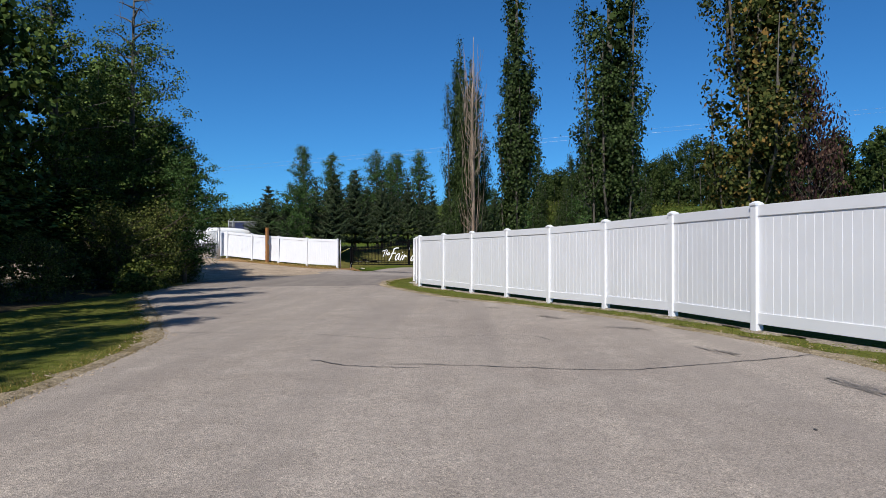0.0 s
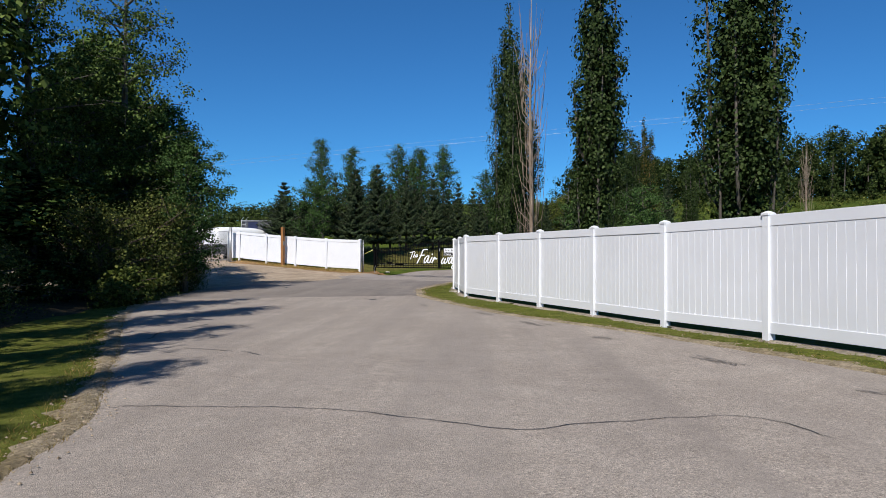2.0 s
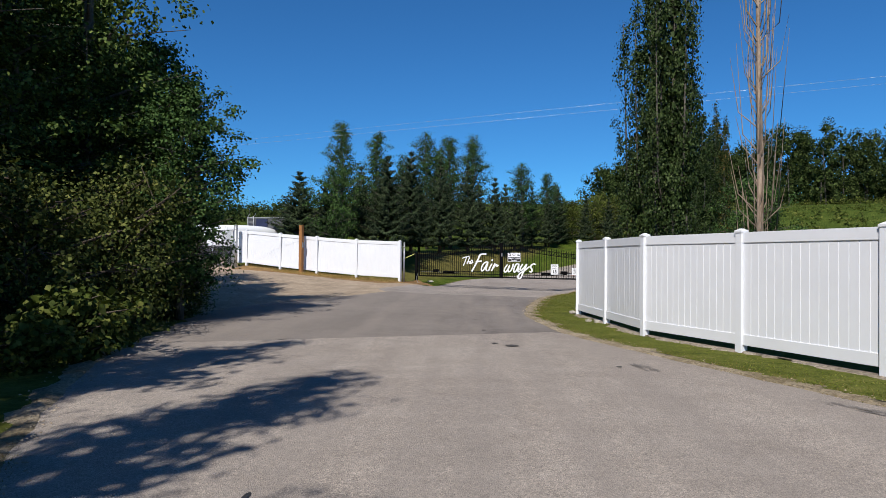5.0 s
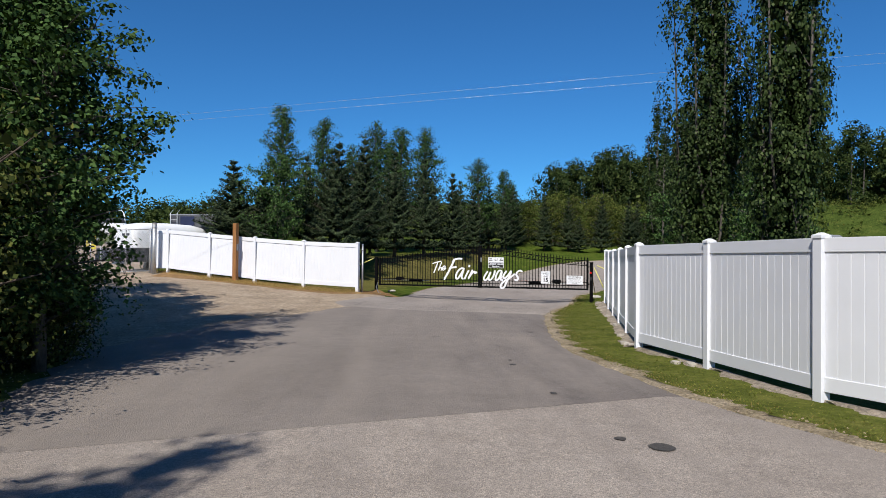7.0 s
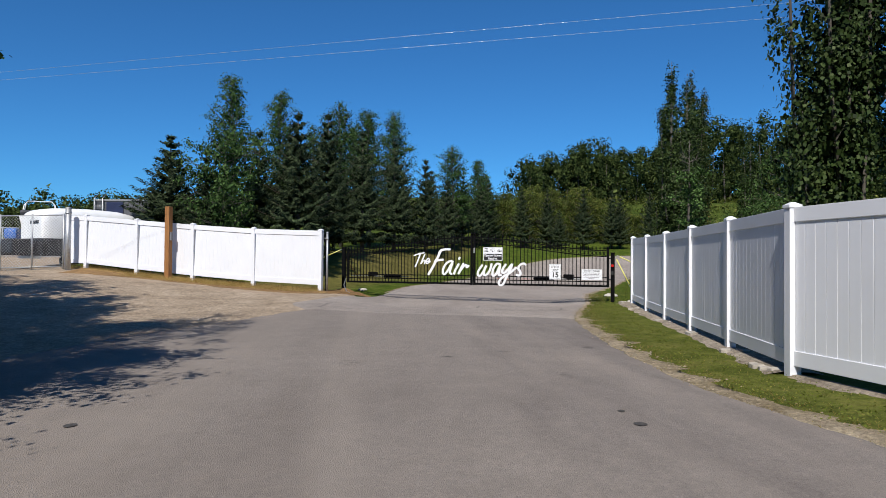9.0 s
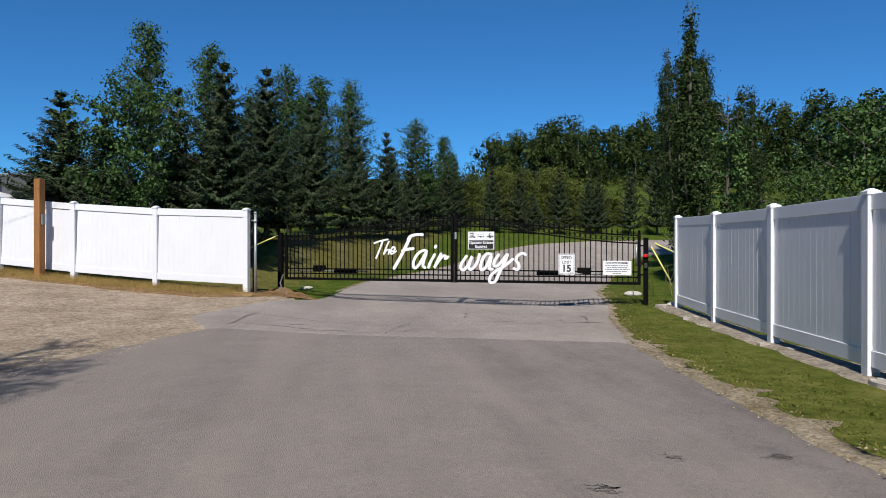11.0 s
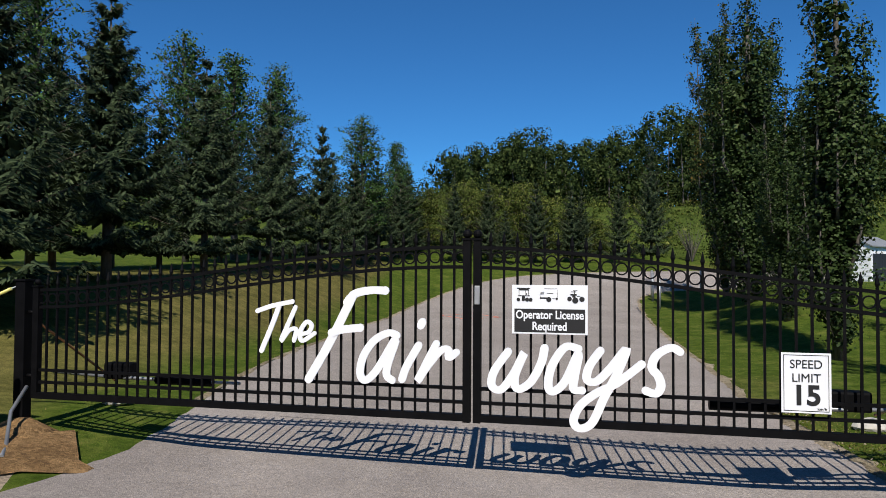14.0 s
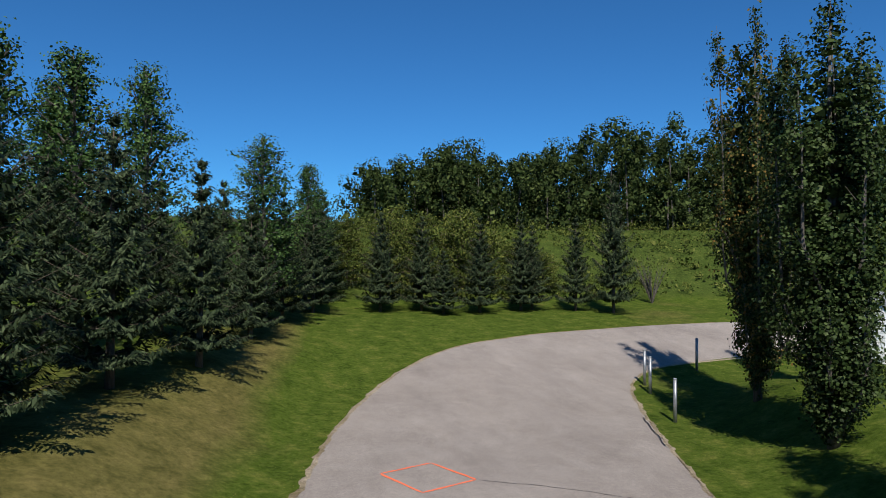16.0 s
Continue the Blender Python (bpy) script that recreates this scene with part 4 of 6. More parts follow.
# openers: motor box, arm and bracket
for u0, u1, label in ((0.1, 2.35, "dark electric gate opener arm fixed low on the left leaf"), (8.45, 6.95, "dark electric gate opener arm fixed low on the right leaf")):
    s = 1 if u1 > u0 else -1
    root = thing("gate_opener", label.replace(" left", "").replace(" right", ""), "gate opener", GATE, "gate openers")
    part("arm", tube(bmesh.new(), [(u0, 0.3, 0.72), (u0 + s * 0.9, 0.12, 0.72), (u1, 0.07, 0.72)], [0.018, 0.018, 0.014], 10), ALUMINIUM, root, "dull metal push rod")
    bm = box(bmesh.new(), min(u0 + s * 0.75, u0 + s * 1.05), 0.1, 0.7, max(u0 + s * 0.75, u0 + s * 1.05), 0.24, 0.86, 0.02)
    part("motor_box", bm, BLACK_STEEL, root)
    bm = tube(bmesh.new(), [(u0 + s * 1.35, 0.1, 0.72), (u0 + s * 1.95, 0.085, 0.72)], 0.045, 12)
    part("cylinder", bm, BLACK_STEEL, root)
# hose and cable at the left post
bm = tube(bmesh.new(), [GATE @ Vector((0.1, -0.05, 0.62)), GATE @ Vector((0.16, -0.3, 0.42)), GATE @ Vector((0.5, -0.7, 0.2)), GATE @ Vector((0.75, -1.0, ground_z(-6.6, 46.8) + 0.05))], 0.018, 8)
tagged(part("cable", bm, ALUMINIUM), "grey flexible conduit running down from the post to the ground", "cable")

# earth heaped round the left post
bm = bmesh.new()
bmesh.ops.create_icosphere(bm, subdivisions=4, radius=1.0, matrix=Matrix.Translation((-6.85, 47.7, ground_z(-6.8, 47.7) - 0.02)) @ Matrix.Rotation(radians(-28), 4, "Z") @ Matrix.Diagonal((0.4, 0.3, 0.13, 1)))
for v in bm.verts:
    v.co += 0.09 * noise.noise_vector(v.co * 2.6) + 0.03 * noise.noise_vector(v.co * 9)
tagged(part("earth_mound", bm, DRY_EARTH, smooth_faces=True), "low mound of dry brown earth round the gate post", "earth")
# dark slats closing the gap beside the white end post
root = thing("slatted_panel", "narrow black slatted panel between the white post and the pipe post", "panel", pose(-7.44, 46.66, ground_z(-7.4, 46.6), 0, 0, -32))
for k in range(4):
    part("slat", box(bmesh.new(), 0.012 + 0.03 * k, -0.008, 0.05, 0.034 + 0.03 * k, 0.008, 1.86, 0.002), BLACK_STEEL, root)
part("strap", box(bmesh.new(), -0.01, -0.014, 1.7, 0.13, -0.008, 1.73), GALVANISED, root)
# tan props from the leaves' posts to the flat stones
for a, b in (((0.0, 0.09, 1.3), (-0.08, 1.5, 0.44)), ((GATE_LEN - 0.02, 0.08, 1.2), (8.5, 2.5, 0.26))):
    tagged(part("prop_rod", tube(bmesh.new(), [GATE @ Vector(a), GATE @ Vector(b)], 0.014, 8), STAINED_WOOD), "thin tan rod running down from the gate to a flat stone", "rod", "props of the gate")

# yellow guards on the stay wires
for a, b, c, label in (((-0.05, -0.02, 1.62), (-0.85, 0.05, 1.32), (-1.3, 0.1, 1.14), "yellow plastic guard on a stay wire beside the galvanised post"),
                       ((GATE_LEN + 0.06, -0.02, 1.42), (GATE_LEN + 0.5, -0.3, 0.62), (GATE_LEN + 0.72, -0.45, 0.16), "yellow plastic guard on a stay wire leaning down to the ground"),
                       ((GATE_LEN + 0.1, 0.1, 1.44), (GATE_LEN + 0.75, 0.35, 1.12), (GATE_LEN + 1.3, 0.55, 0.9), "short yellow guard on a stay wire running off behind the fence")):
    a, b, c = Vector(a), Vector(b), Vector(c)
    root = thing("stay_wire", label, "stay wire", GATE, "stay wires of the gate")
    part("wire", tube(bmesh.new(), [a, c], 0.006, 6), GALVANISED, root)
    part("guard", tube(bmesh.new(), [a.lerp(b, 0.12), b], 0.018, 8), YELLOW, root)
for q in ((GATE_LEN + 0.55, -0.15, 0.1, 0.1), (-0.08, 1.52, 0.5, 0.13), (8.5, 2.55, 0.45, 0.18)):
    c = GATE @ Vector(q[:3])
    bm = bmesh.new()
    bmesh.ops.create_icosphere(bm, subdivisions=2, radius=q[3], matrix=Matrix.Translation((c.x, c.y, ground_z(c.x, c.y) + 0.04)) @ Matrix.Diagonal((1.3, 0.8, max(0.45, q[2]), 1)))
    for v in bm.verts:
        v.co += 0.03 * noise.noise_vector(v.co * 5)
    tagged(part("field_stone", bm, CONCRETE), "pale flat stone lying in the grass by the gate", "stone", "stones by the gate")


def slab(x, y, long, wide, thick, seed):
    """A flat angular piece of broken stone."""
    r = np.random.default_rng(seed)
    n, bm = 7, bmesh.new()
    rad = r.uniform(0.7, 1.15, n)
    rows = []
    for z, k in ((-0.03, 1.0), (thick * 0.7, 0.97), (thick, 0.86)):
        rows.append([bm.verts.new((long * k * rad[q] * math.cos(2 * math.pi * q / n), wide * k * rad[q] * math.sin(2 * math.pi * q / n), z + 0.006 * r.normal())) for q in range(n)])
    for a, b in zip(rows, rows[1:]):
        for q in range(n):
            bm.faces.new((a[q], a[(q + 1) % n], b[(q + 1) % n], b[q]))
    bm.faces.new(rows[-1])
    bmesh.ops.transform(bm, matrix=pose(x, y, ground_z(x, y) + 0.028, 0, 0, r.uniform(50, 110)), verts=bm.verts)
    tagged(part("flat_stone", bm, OLD_STONE), "pale flat broken stone lying along the foot of the fence", "stone", "stones along the fence foot")


r = np.random.default_rng(23)
k = 0
for cx, cy, n in ((-1.25, 29.1, 3), (-1.4, 31.75, 3), (-0.95, 33.3, 2), (-0.42, 35.6, 3), (0.12, 38.1, 2), (0.42, 38.9, 2), (0.86, 41.4, 4), (1.2, 43.3, 2)):
    for q in range(n):
        slab(cx + r.normal() * 0.07, cy + r.normal() * 0.2, r.uniform(0.08, 0.17), r.uniform(0.05, 0.1), r.uniform(0.006, 0.018), 300 + k)
        k += 1



# ---------------------------------------------------------------- signs on the gate
def lettering(name, body, size, u, z, material, parent, y=-0.062, squeeze=1.0, bold=0.0):
    c = bpy.data.curves.new(name, "FONT")
    c.body, c.size, c.align_x, c.align_y, c.extrude, c.offset = body, size, "CENTER", "CENTER", 0.001, bold
    tmp = new(name + "_text", c)
    mesh = bpy.data.meshes.new_from_object(tmp.evaluated_get(bpy.context.evaluated_depsgraph_get()))
    bpy.data.objects.remove(tmp)
    mesh.materials.clear()
    o = link_mesh(name, mesh, material, parent)
    o.matrix_basis = Matrix.Translation((u, y, z)) @ Matrix.Rotation(radians(90), 4, "X") @ Matrix.Diagonal((squeeze, 1, 1, 1))
    return o


def plate(name, u0, z0, u1, z1, material, parent, y=-0.058, thick=0.004, bevel=0.002, label=""):
    return part(name, box(bmesh.new(), u0, y, z0, u1, y + thick, z1, bevel), material, parent, label)


def fitted(u0, u1, wide, z0, z1, tall):
    """The place of a sign on the gate: its corner u0, z0 comes to u1, z1."""
    return GATE @ Matrix.Translation((u1 - u0 * wide, 0, z1 - z0 * tall)) @ Matrix.Diagonal((wide, 1, tall, 1))


sign = thing("licence_sign", "white and black sign about the operator licence, screwed to the gate", "sign", fitted(4.83, 4.92, 1.042, 1.3, 1.263, 1.022))
plate("panel", 4.83, 1.30, 5.43, 1.70, WHITE_PAINT, sign)
plate("black_field", 4.85, 1.315, 5.41, 1.505, SIGN_BLACK, sign, -0.0605, 0.002, 0)
lettering("text", "Operator License", 0.094, 5.13, 1.455, WHITE_PAINT, sign, -0.0625, 0.8, 0.0022)
lettering("text", "Required", 0.094, 5.13, 1.362, WHITE_PAINT, sign, -0.0625, 0.8, 0.0022)
def disc(bm, u, z, r):
    bmesh.ops.create_cone(bm, cap_ends=True, segments=16, radius1=r, radius2=r, depth=0.003, matrix=Matrix.Translation((u, -0.0605, z)) @ Matrix.Rotation(radians(90), 4, "X"))


def bars(bm, *rects):
    for u0, z0, u1, z1 in rects:
        box(bm, u0, -0.0605, z0, u1, -0.0585, z1)


def pictogram(label, rects, wheels):
    """A small black drawing on the sign: strokes and wheels on one body."""
    bm = bmesh.new()
    bars(bm, rects[0])
    root = part("pictogram", bm, SIGN_BLACK, sign, label)
    for rect in rects[1:]:
        bm = bmesh.new()
        bars(bm, rect)
        part("stroke", bm, SIGN_BLACK, root)
    for u, z, r in wheels:
        bm = bmesh.new()
        disc(bm, u, z, r)
        part("wheel", bm, SIGN_BLACK, root)


pictogram("black cart pictogram", ((4.87, 1.668, 4.975, 1.676), (4.885, 1.655, 4.965, 1.668), (4.885, 1.61, 4.889, 1.66), (4.962, 1.61, 4.966, 1.66), (4.935, 1.615, 4.939, 1.655), (4.88, 1.608, 4.975, 1.614), (4.91, 1.585, 4.935, 1.608), (4.945, 1.618, 4.952, 1.634)),
          ((4.882, 1.58, 0.014), (4.922, 1.58, 0.013), (4.952, 1.58, 0.016), (4.98, 1.58, 0.015)))
pictogram("black outlined trailer pictogram", ((5.09, 1.669, 5.19, 1.672), (5.19, 1.6, 5.193, 1.67), (5.06, 1.64, 5.09, 1.643), (5.055, 1.6, 5.058, 1.64), (5.055, 1.588, 5.11, 1.6), (5.15, 1.588, 5.192, 1.592), (5.06, 1.625, 5.085, 1.632), (5.11, 1.632, 5.16, 1.635)),
          ((5.125, 1.583, 0.02), (5.188, 1.59, 0.009)))
pictogram("black four wheeler pictogram", ((5.295, 1.618, 5.345, 1.63), (5.31, 1.6, 5.335, 1.618), (5.3, 1.645, 5.34, 1.65), (5.315, 1.655, 5.35, 1.659), (5.345, 1.61, 5.372, 1.615), (5.322, 1.63, 5.328, 1.655)),
          ((5.288, 1.59, 0.018), (5.333, 1.578, 0.024), (5.385, 1.588, 0.021)))
sign = thing("speed_sign", "white metal speed limit sign with black numerals on the gate", "sign", fitted(6.84, 7.01, 1.11, 0.78, 0.708, 1.05))
plate("panel", 6.84, 0.78, 7.16, 1.22, WHITE_PAINT, sign)
for z0, z1, u0, u1 in ((0.795, 0.799, 6.855, 7.145), (1.201, 1.205, 6.855, 7.145)):
    plate("border", u0, z0, u1, z1, SIGN_BLACK, sign, -0.0605, 0.002, 0)
for u0 in (6.855, 7.141):
    plate("border", u0, 0.80, u0 + 0.004, 1.2, SIGN_BLACK, sign, -0.0605, 0.002, 0)
lettering("text", "SPEED", 0.088, 7.0, 1.135, SIGN_BLACK, sign, -0.0615, 0.88)
lettering("text", "LIMIT", 0.088, 7.0, 1.035, SIGN_BLACK, sign, -0.0615, 0.9)
lettering("text", "15", 0.2, 7.0, 0.905, SIGN_BLACK, sign, -0.0615, 0.95, 0.006)
lettering("text", "km/h", 0.03, 7.1, 0.815, SIGN_BLACK, sign, -0.0615)
sign = thing("notice_sign", "white notice about gate entry problems with lines of small text", "sign", fitted(7.87, 7.98, 1.017, 0.72, 0.705, 1.016))
plate("panel", 7.87, 0.72, 8.46, 1.03, WHITE_PAINT, sign)
lettering("text", "GATE ENTRY PROBLEMS?", 0.052, 8.165, 0.982, SIGN_BLACK, sign, -0.0615, 0.78, 0.001)
for k, (a, b) in enumerate(((0.05, 0.54), (0.08, 0.5), (0.04, 0.55), (0.06, 0.52), (0.2, 0.38))):
    bm = bmesh.new()
    z, u, i = 0.925 - 0.041 * k, 7.87 + a, 0
    while u < 7.87 + b - 0.01:
        w = (0.034, 0.052, 0.026, 0.045, 0.06)[(i + k) % 5]
        box(bm, u, -0.0605, z - 0.008, min(u + w, 7.87 + b), -0.0585, z + 0.008)
        u, i = u + w + 0.012, i + 1
    part("text_line", bm, SIGN_GREY, sign, "line of small dark print")


# ---------------------------------------------------------------- trees
def clumps(r, centers, spread, each):
    n = len(centers)
    return (centers[:, None, :] + r.normal(size=(n, each, 3)) * np.asarray(spread)).reshape(-1, 3)


def tree_thing(name, label, category, leaves, leaf_mat, wood, wood_mat, group=""):
    root = thing(name, label, category, group=group)
    part("trunk", wood, wood_mat, root)
    if leaves is not None:
        mesh = quads_mesh("crown", leaves)
        link_mesh("crown", mesh, leaf_mat, root)
    return root


def poplar(seed, height, radius, n_clumps, leaf_mat, leaf=0.082, side_plumes=5, label="", rise=(0.52, 0.93)):
    """A narrow upright tree: leaders of different heights side by side, each a plume of leaf clumps with gaps between."""
    r = np.random.default_rng(seed)
    wood = bmesh.new()
    tube(wood, [(0, 0, -0.2), (0.03, 0.02, height * 0.3), (-0.04, 0.03, height * 0.65), (0, 0, height * 0.97)], [0.13, 0.1, 0.06, 0.012], 9)
    centers = []
    plumes = [(0.0, 0.02, 1.0, 0.0)]
    for k in range(side_plumes):
        plumes.append((2 * math.pi * k / side_plumes + r.uniform(-0.5, 0.5), r.uniform(0.02, 0.3), r.uniform(*rise), r.uniform(0.42, 0.72)))
    for k in range(7):                   # short side shoots low on the stem
        z = r.uniform(0.0, 0.3)
        plumes.append((2.4 * k, z, z + r.uniform(0.18, 0.34), r.uniform(0.35, 0.75)))
    span = sum(p[2] - p[1] for p in plumes)
    for k, (a, b0, b1, off) in enumerate(plumes):
        z0, z1, out = height * b0, height * b1, radius * off
        aim = np.array([math.cos(a), math.sin(a), 0])
        foot, knee, tip = np.array([0, 0, z0]), aim * out * 0.85 + np.array([0, 0, z0 + (z1 - z0) * 0.3]), aim * out * 1.02 + np.array([0, 0, z1])
        tube(wood, [foot, knee, (knee + tip) / 2 + r.normal(size=3) * 0.05, tip], [0.05, 0.038, 0.022, 0.006], 6)
        m = max(8, int(n_clumps * (z1 - z0) / height / span))
        s = np.clip(r.beta(1.1, 1.25, m), 0.01, 0.995)
        base = np.where(s[:, None] < 0.3, foot + (knee - foot) * (s / 0.3)[:, None], knee + (tip - knee) * ((s - 0.3) / 0.7)[:, None])
        wide = radius * (0.6 if k == 0 else 0.36)
        ring = wide * (np.minimum(1, s / 0.22) ** 0.6 * (1 - s) ** 0.55 * 1.15 + 0.05) * (0.8 + 0.32 * np.sin(s * height * 2.3 + 2 * k))
        ang = np.round(r.uniform(0, 7, m)) * 0.9 + r.normal(size=m) * 0.3 + k
        d = ring * np.sqrt(r.uniform(0.3, 1, m))
        c = base + np.stack([d * np.cos(ang), d * np.sin(ang), 0.6 * d + r.normal(size=m) * 0.08], 1)
        centers.append(c)
        for q in range(10):
            i = r.integers(m)
            tube(wood, [base[i] - np.array([0, 0, 0.25]), c[i]], [0.012, 0.004], 4, False)
    centers = np.concatenate(centers)
    centers[:, 2] = np.maximum(centers[:, 2], 0.2)
    inner = centers * np.array([0.55, 0.55, 0.93])
    inner = np.concatenate([inner, inner * np.array([0.6, 0.6, 1.0])]) + r.normal(size=(2 * len(inner), 3)) * np.array([0.07, 0.07, 0.2])
    inner = inner[r.permutation(len(inner))[:2200]]
    inner[:, 2] = np.clip(inner[:, 2], 0.25, height * 0.93)
    centers = centers[r.permutation(len(centers))[:len(centers) * 17 // 32]]
    pts = clumps(r, centers, (0.1, 0.1, 0.14), 32)
    pts[:, 2] = np.maximum(pts[:, 2], 0.1)
    out = np.repeat(unit(centers - np.array([0, 0, 1.0]) * centers[:, 2:3]), 32, 0) * 0.5 + unit(pts - np.repeat(centers, 32, 0)) * 0.75 + np.array([0, 0, 0.25])
    leaves = np.concatenate([leaf_quads(r, pts, leaf, droop=0.8, aspect=0.95, facing=out), leaf_quads(r, inner, 0.2, droop=0.8, aspect=0.9)])
    return tree_thing("poplar_tree", label, "tree", leaves, leaf_mat, wood, GREY_BARK)


def broadleaf(seed, height, radius, n_limbs, leaf_mat, leaf, each, label, name="aspen_tree", low=0.1, bark=None, bare=0.0, taper=0.0, loose=0.11, up=(0.15, 0.7)):
    """A tree with a stem, rising limbs, twigs and leaf clumps at their ends."""
    r = np.random.default_rng(seed)
    wood = bmesh.new()
    sway = r.normal(size=2) * 0.25
    stem = [np.array([sway[0] * t * t, sway[1] * t * t, height * t]) for t in np.linspace(-0.02, 1, 7)]
    tube(wood, stem, list(np.linspace(0.16, 0.012, 7) * height / 10), 9)
    centers = []
    for k in range(n_limbs):
        t = low + (0.97 - low) * (k + r.uniform()) / n_limbs
        a = k * 2.4 + r.uniform(-0.5, 0.5)
        shape = ((math.sin(min(1, (t - low) / (1 - low) * 0.85 + 0.15) * math.pi) ** 0.75) * 0.9 + 0.12) * (1 - taper * t ** 1.4)
        reach = radius * shape * r.uniform(0.65, 1.15)
        foot = np.array([sway[0] * t * t, sway[1] * t * t, height * t])
        way = np.array([math.cos(a), math.sin(a), r.uniform(*up)])
        mid, tip = foot + way * reach * 0.5, foot + way * reach * np.array([1, 1, 0.85])
        tube(wood, [foot, mid, tip], [0.035 * height / 10 + 0.01, 0.02, 0.006], 5, False)
        if t > 1 - bare:
            for q in range(5):
                side = mid + (tip - mid) * r.uniform() + r.normal(size=3) * reach * 0.3
                tube(wood, [mid + (tip - mid) * 0.3, side], [0.012, 0.004], 4, False)
            continue
        m = max(2, int(4 * reach / radius + 2))
        for q in range(m):
            s = r.uniform(0.25, 1.05)
            end = foot + (tip - foot) * s + r.normal(size=3) * reach * 0.2 * np.array([1, 1, 0.8])
            centers.append(end)
            if q < 3:
                tube(wood, [foot + (tip - foot) * s * 0.8, end], [0.012, 0.004], 4, False)
    centers = np.array(centers)
    spread = loose * radius + 0.05
    each = int(each * 1.7)
    pts = clumps(r, centers, (spread, spread, spread * 0.7), each)
    pts[:, 2] = np.maximum(pts[:, 2], 0.08)
    leaves = leaf_quads(r, pts, leaf, droop=0.5, aspect=0.85, facing=unit(pts - np.repeat(centers, each, 0)) * 0.85 + np.array([0, 0, 0.4]))
    if bare == 0:
        inner = np.concatenate([centers * np.array([q, q, 0.97]) for q in (0.75, 0.6, 0.4)])
        inner = inner + r.normal(size=inner.shape) * 0.1
        inner[:, 2] = np.maximum(inner[:, 2], 0.1)
        leaves = np.concatenate([leaves, leaf_quads(r, inner, leaf * 1.9, aspect=0.9)])
    return tree_thing(name, label, "tree" if name.endswith("tree") else "shrub", leaves, leaf_mat, wood, bark or GREY_BARK)


def spruce(seed, height, radius, label, whorls=15, clear=0.12, sprays=(0.35, 0.9), wide_leaf=0.6, leaf=1.0, step=0.086):
    """A conical spruce: whorls of boughs that droop and turn up at the tip, each a flat spray of needle twigs."""
    r = np.random.default_rng(seed)
    wood = bmesh.new()
    tube(wood, [(0, 0, -0.2), (0.02, 0, height * 0.5), (0, 0, height)], [0.11, 0.06, 0.006], 8)
    cs, axes, sizes = [], [], []
    for w in range(whorls):
        t = clear + (0.965 - clear) * (w / (whorls - 1)) ** 0.92
        reach0 = radius * (1 - t) ** 0.8 * (0.82 + 0.18 * min(1, t / 0.12)) + 0.03
        boughs = 9 if t < 0.5 else (7 if t < 0.8 else 5)
        size = (0.09 + 0.07 * (1 - t)) * leaf
        for k in range(boughs):
            a = 2 * math.pi * (k + 0.5 * (w % 2)) / boughs + r.uniform(-0.28, 0.28)
            reach = reach0 * r.uniform(0.7, 1.18)
            rise = r.uniform(-0.28, -0.18) + 0.95 * t
            foot = np.array([0, 0, height * t + r.uniform(-0.05, 0.05)])
            out = np.array([math.cos(a), math.sin(a), 0])
            side = np.array([-math.sin(a), math.cos(a), 0])
            m = max(3, int(reach / step))
            s = (np.arange(m) + 0.8) / m
            line = foot + out * (s * reach)[:, None] + np.array([0, 0, 1.0]) * (reach * (rise * s + 0.26 * s ** 3 * (1 if t < 0.7 else 0.2)))[:, None]
            tube(wood, [foot, line[m // 2], line[-1]], [0.02, 0.012, 0.004], 3, False)
            cs.append(line), axes.append(np.repeat([out], m, 0)), sizes.append(np.full(m, size))
            for sgn in (-1, 1):
                wide = (0.34 * reach * (1 - 0.8 * s) + 0.03) * r.uniform(0.7, 1.15)
                for f in sprays:
                    p = line + side * (sgn * wide * f)[:, None] + out * (wide * f * 0.6)[:, None] - np.array([0, 0, 1.0]) * (wide * f * 0.22)[:, None]
                    cs.append(p + r.normal(size=p.shape) * 0.02), axes.append(np.repeat([out * 0.9 + side * sgn * 0.8 + np.array([0, 0, -0.2])], m, 0)), sizes.append(np.full(m, size))
    top = np.array([[0, 0, height * q] for q in np.linspace(0.93, 1.0, 8)])
    cs.append(top), axes.append(np.repeat([[0, 0, 1.0]], 8, 0)), sizes.append(np.full(8, 0.1))
    cs, axes, sizes = np.concatenate(cs), np.concatenate(axes), np.concatenate(sizes)
    turn = unit(cs * np.array([1, 1, 0])) * 0.8 + np.array([0, 0, 0.75])
    one = leaf_quads(r, cs, sizes * 1.3, axis=axes * 1.2, aspect=wide_leaf, facing=turn, stray=0.3)
    few = r.permutation(len(cs))[:len(cs) // 5]
    heart = cs[r.permutation(len(cs))[:len(cs) // 5]] * np.array([0.5, 0.5, 1.0]) - np.array([0, 0, 0.08])
    two = leaf_quads(r, cs[few] - np.array([0, 0, 0.05]), sizes[few] * 0.9, axis=axes[few] * 2.0, aspect=0.34, flat=0.0, droop=0.8)
    return tree_thing("spruce_tree", label, "tree", np.concatenate([one, two, leaf_quads(r, heart, 0.2, aspect=0.7)]), SPRUCE_LEAF, wood, BROWN_BARK)


def place(root, x, y, turn=0.0, size=1.0, tall=None):
    """Stands a tree on the land."""
    root.matrix_world = pose(x, y, ground_z(x, y) - 0.03, 0, 0, turn) @ Matrix.Diagonal((size, size, tall or size, 1))
    return root


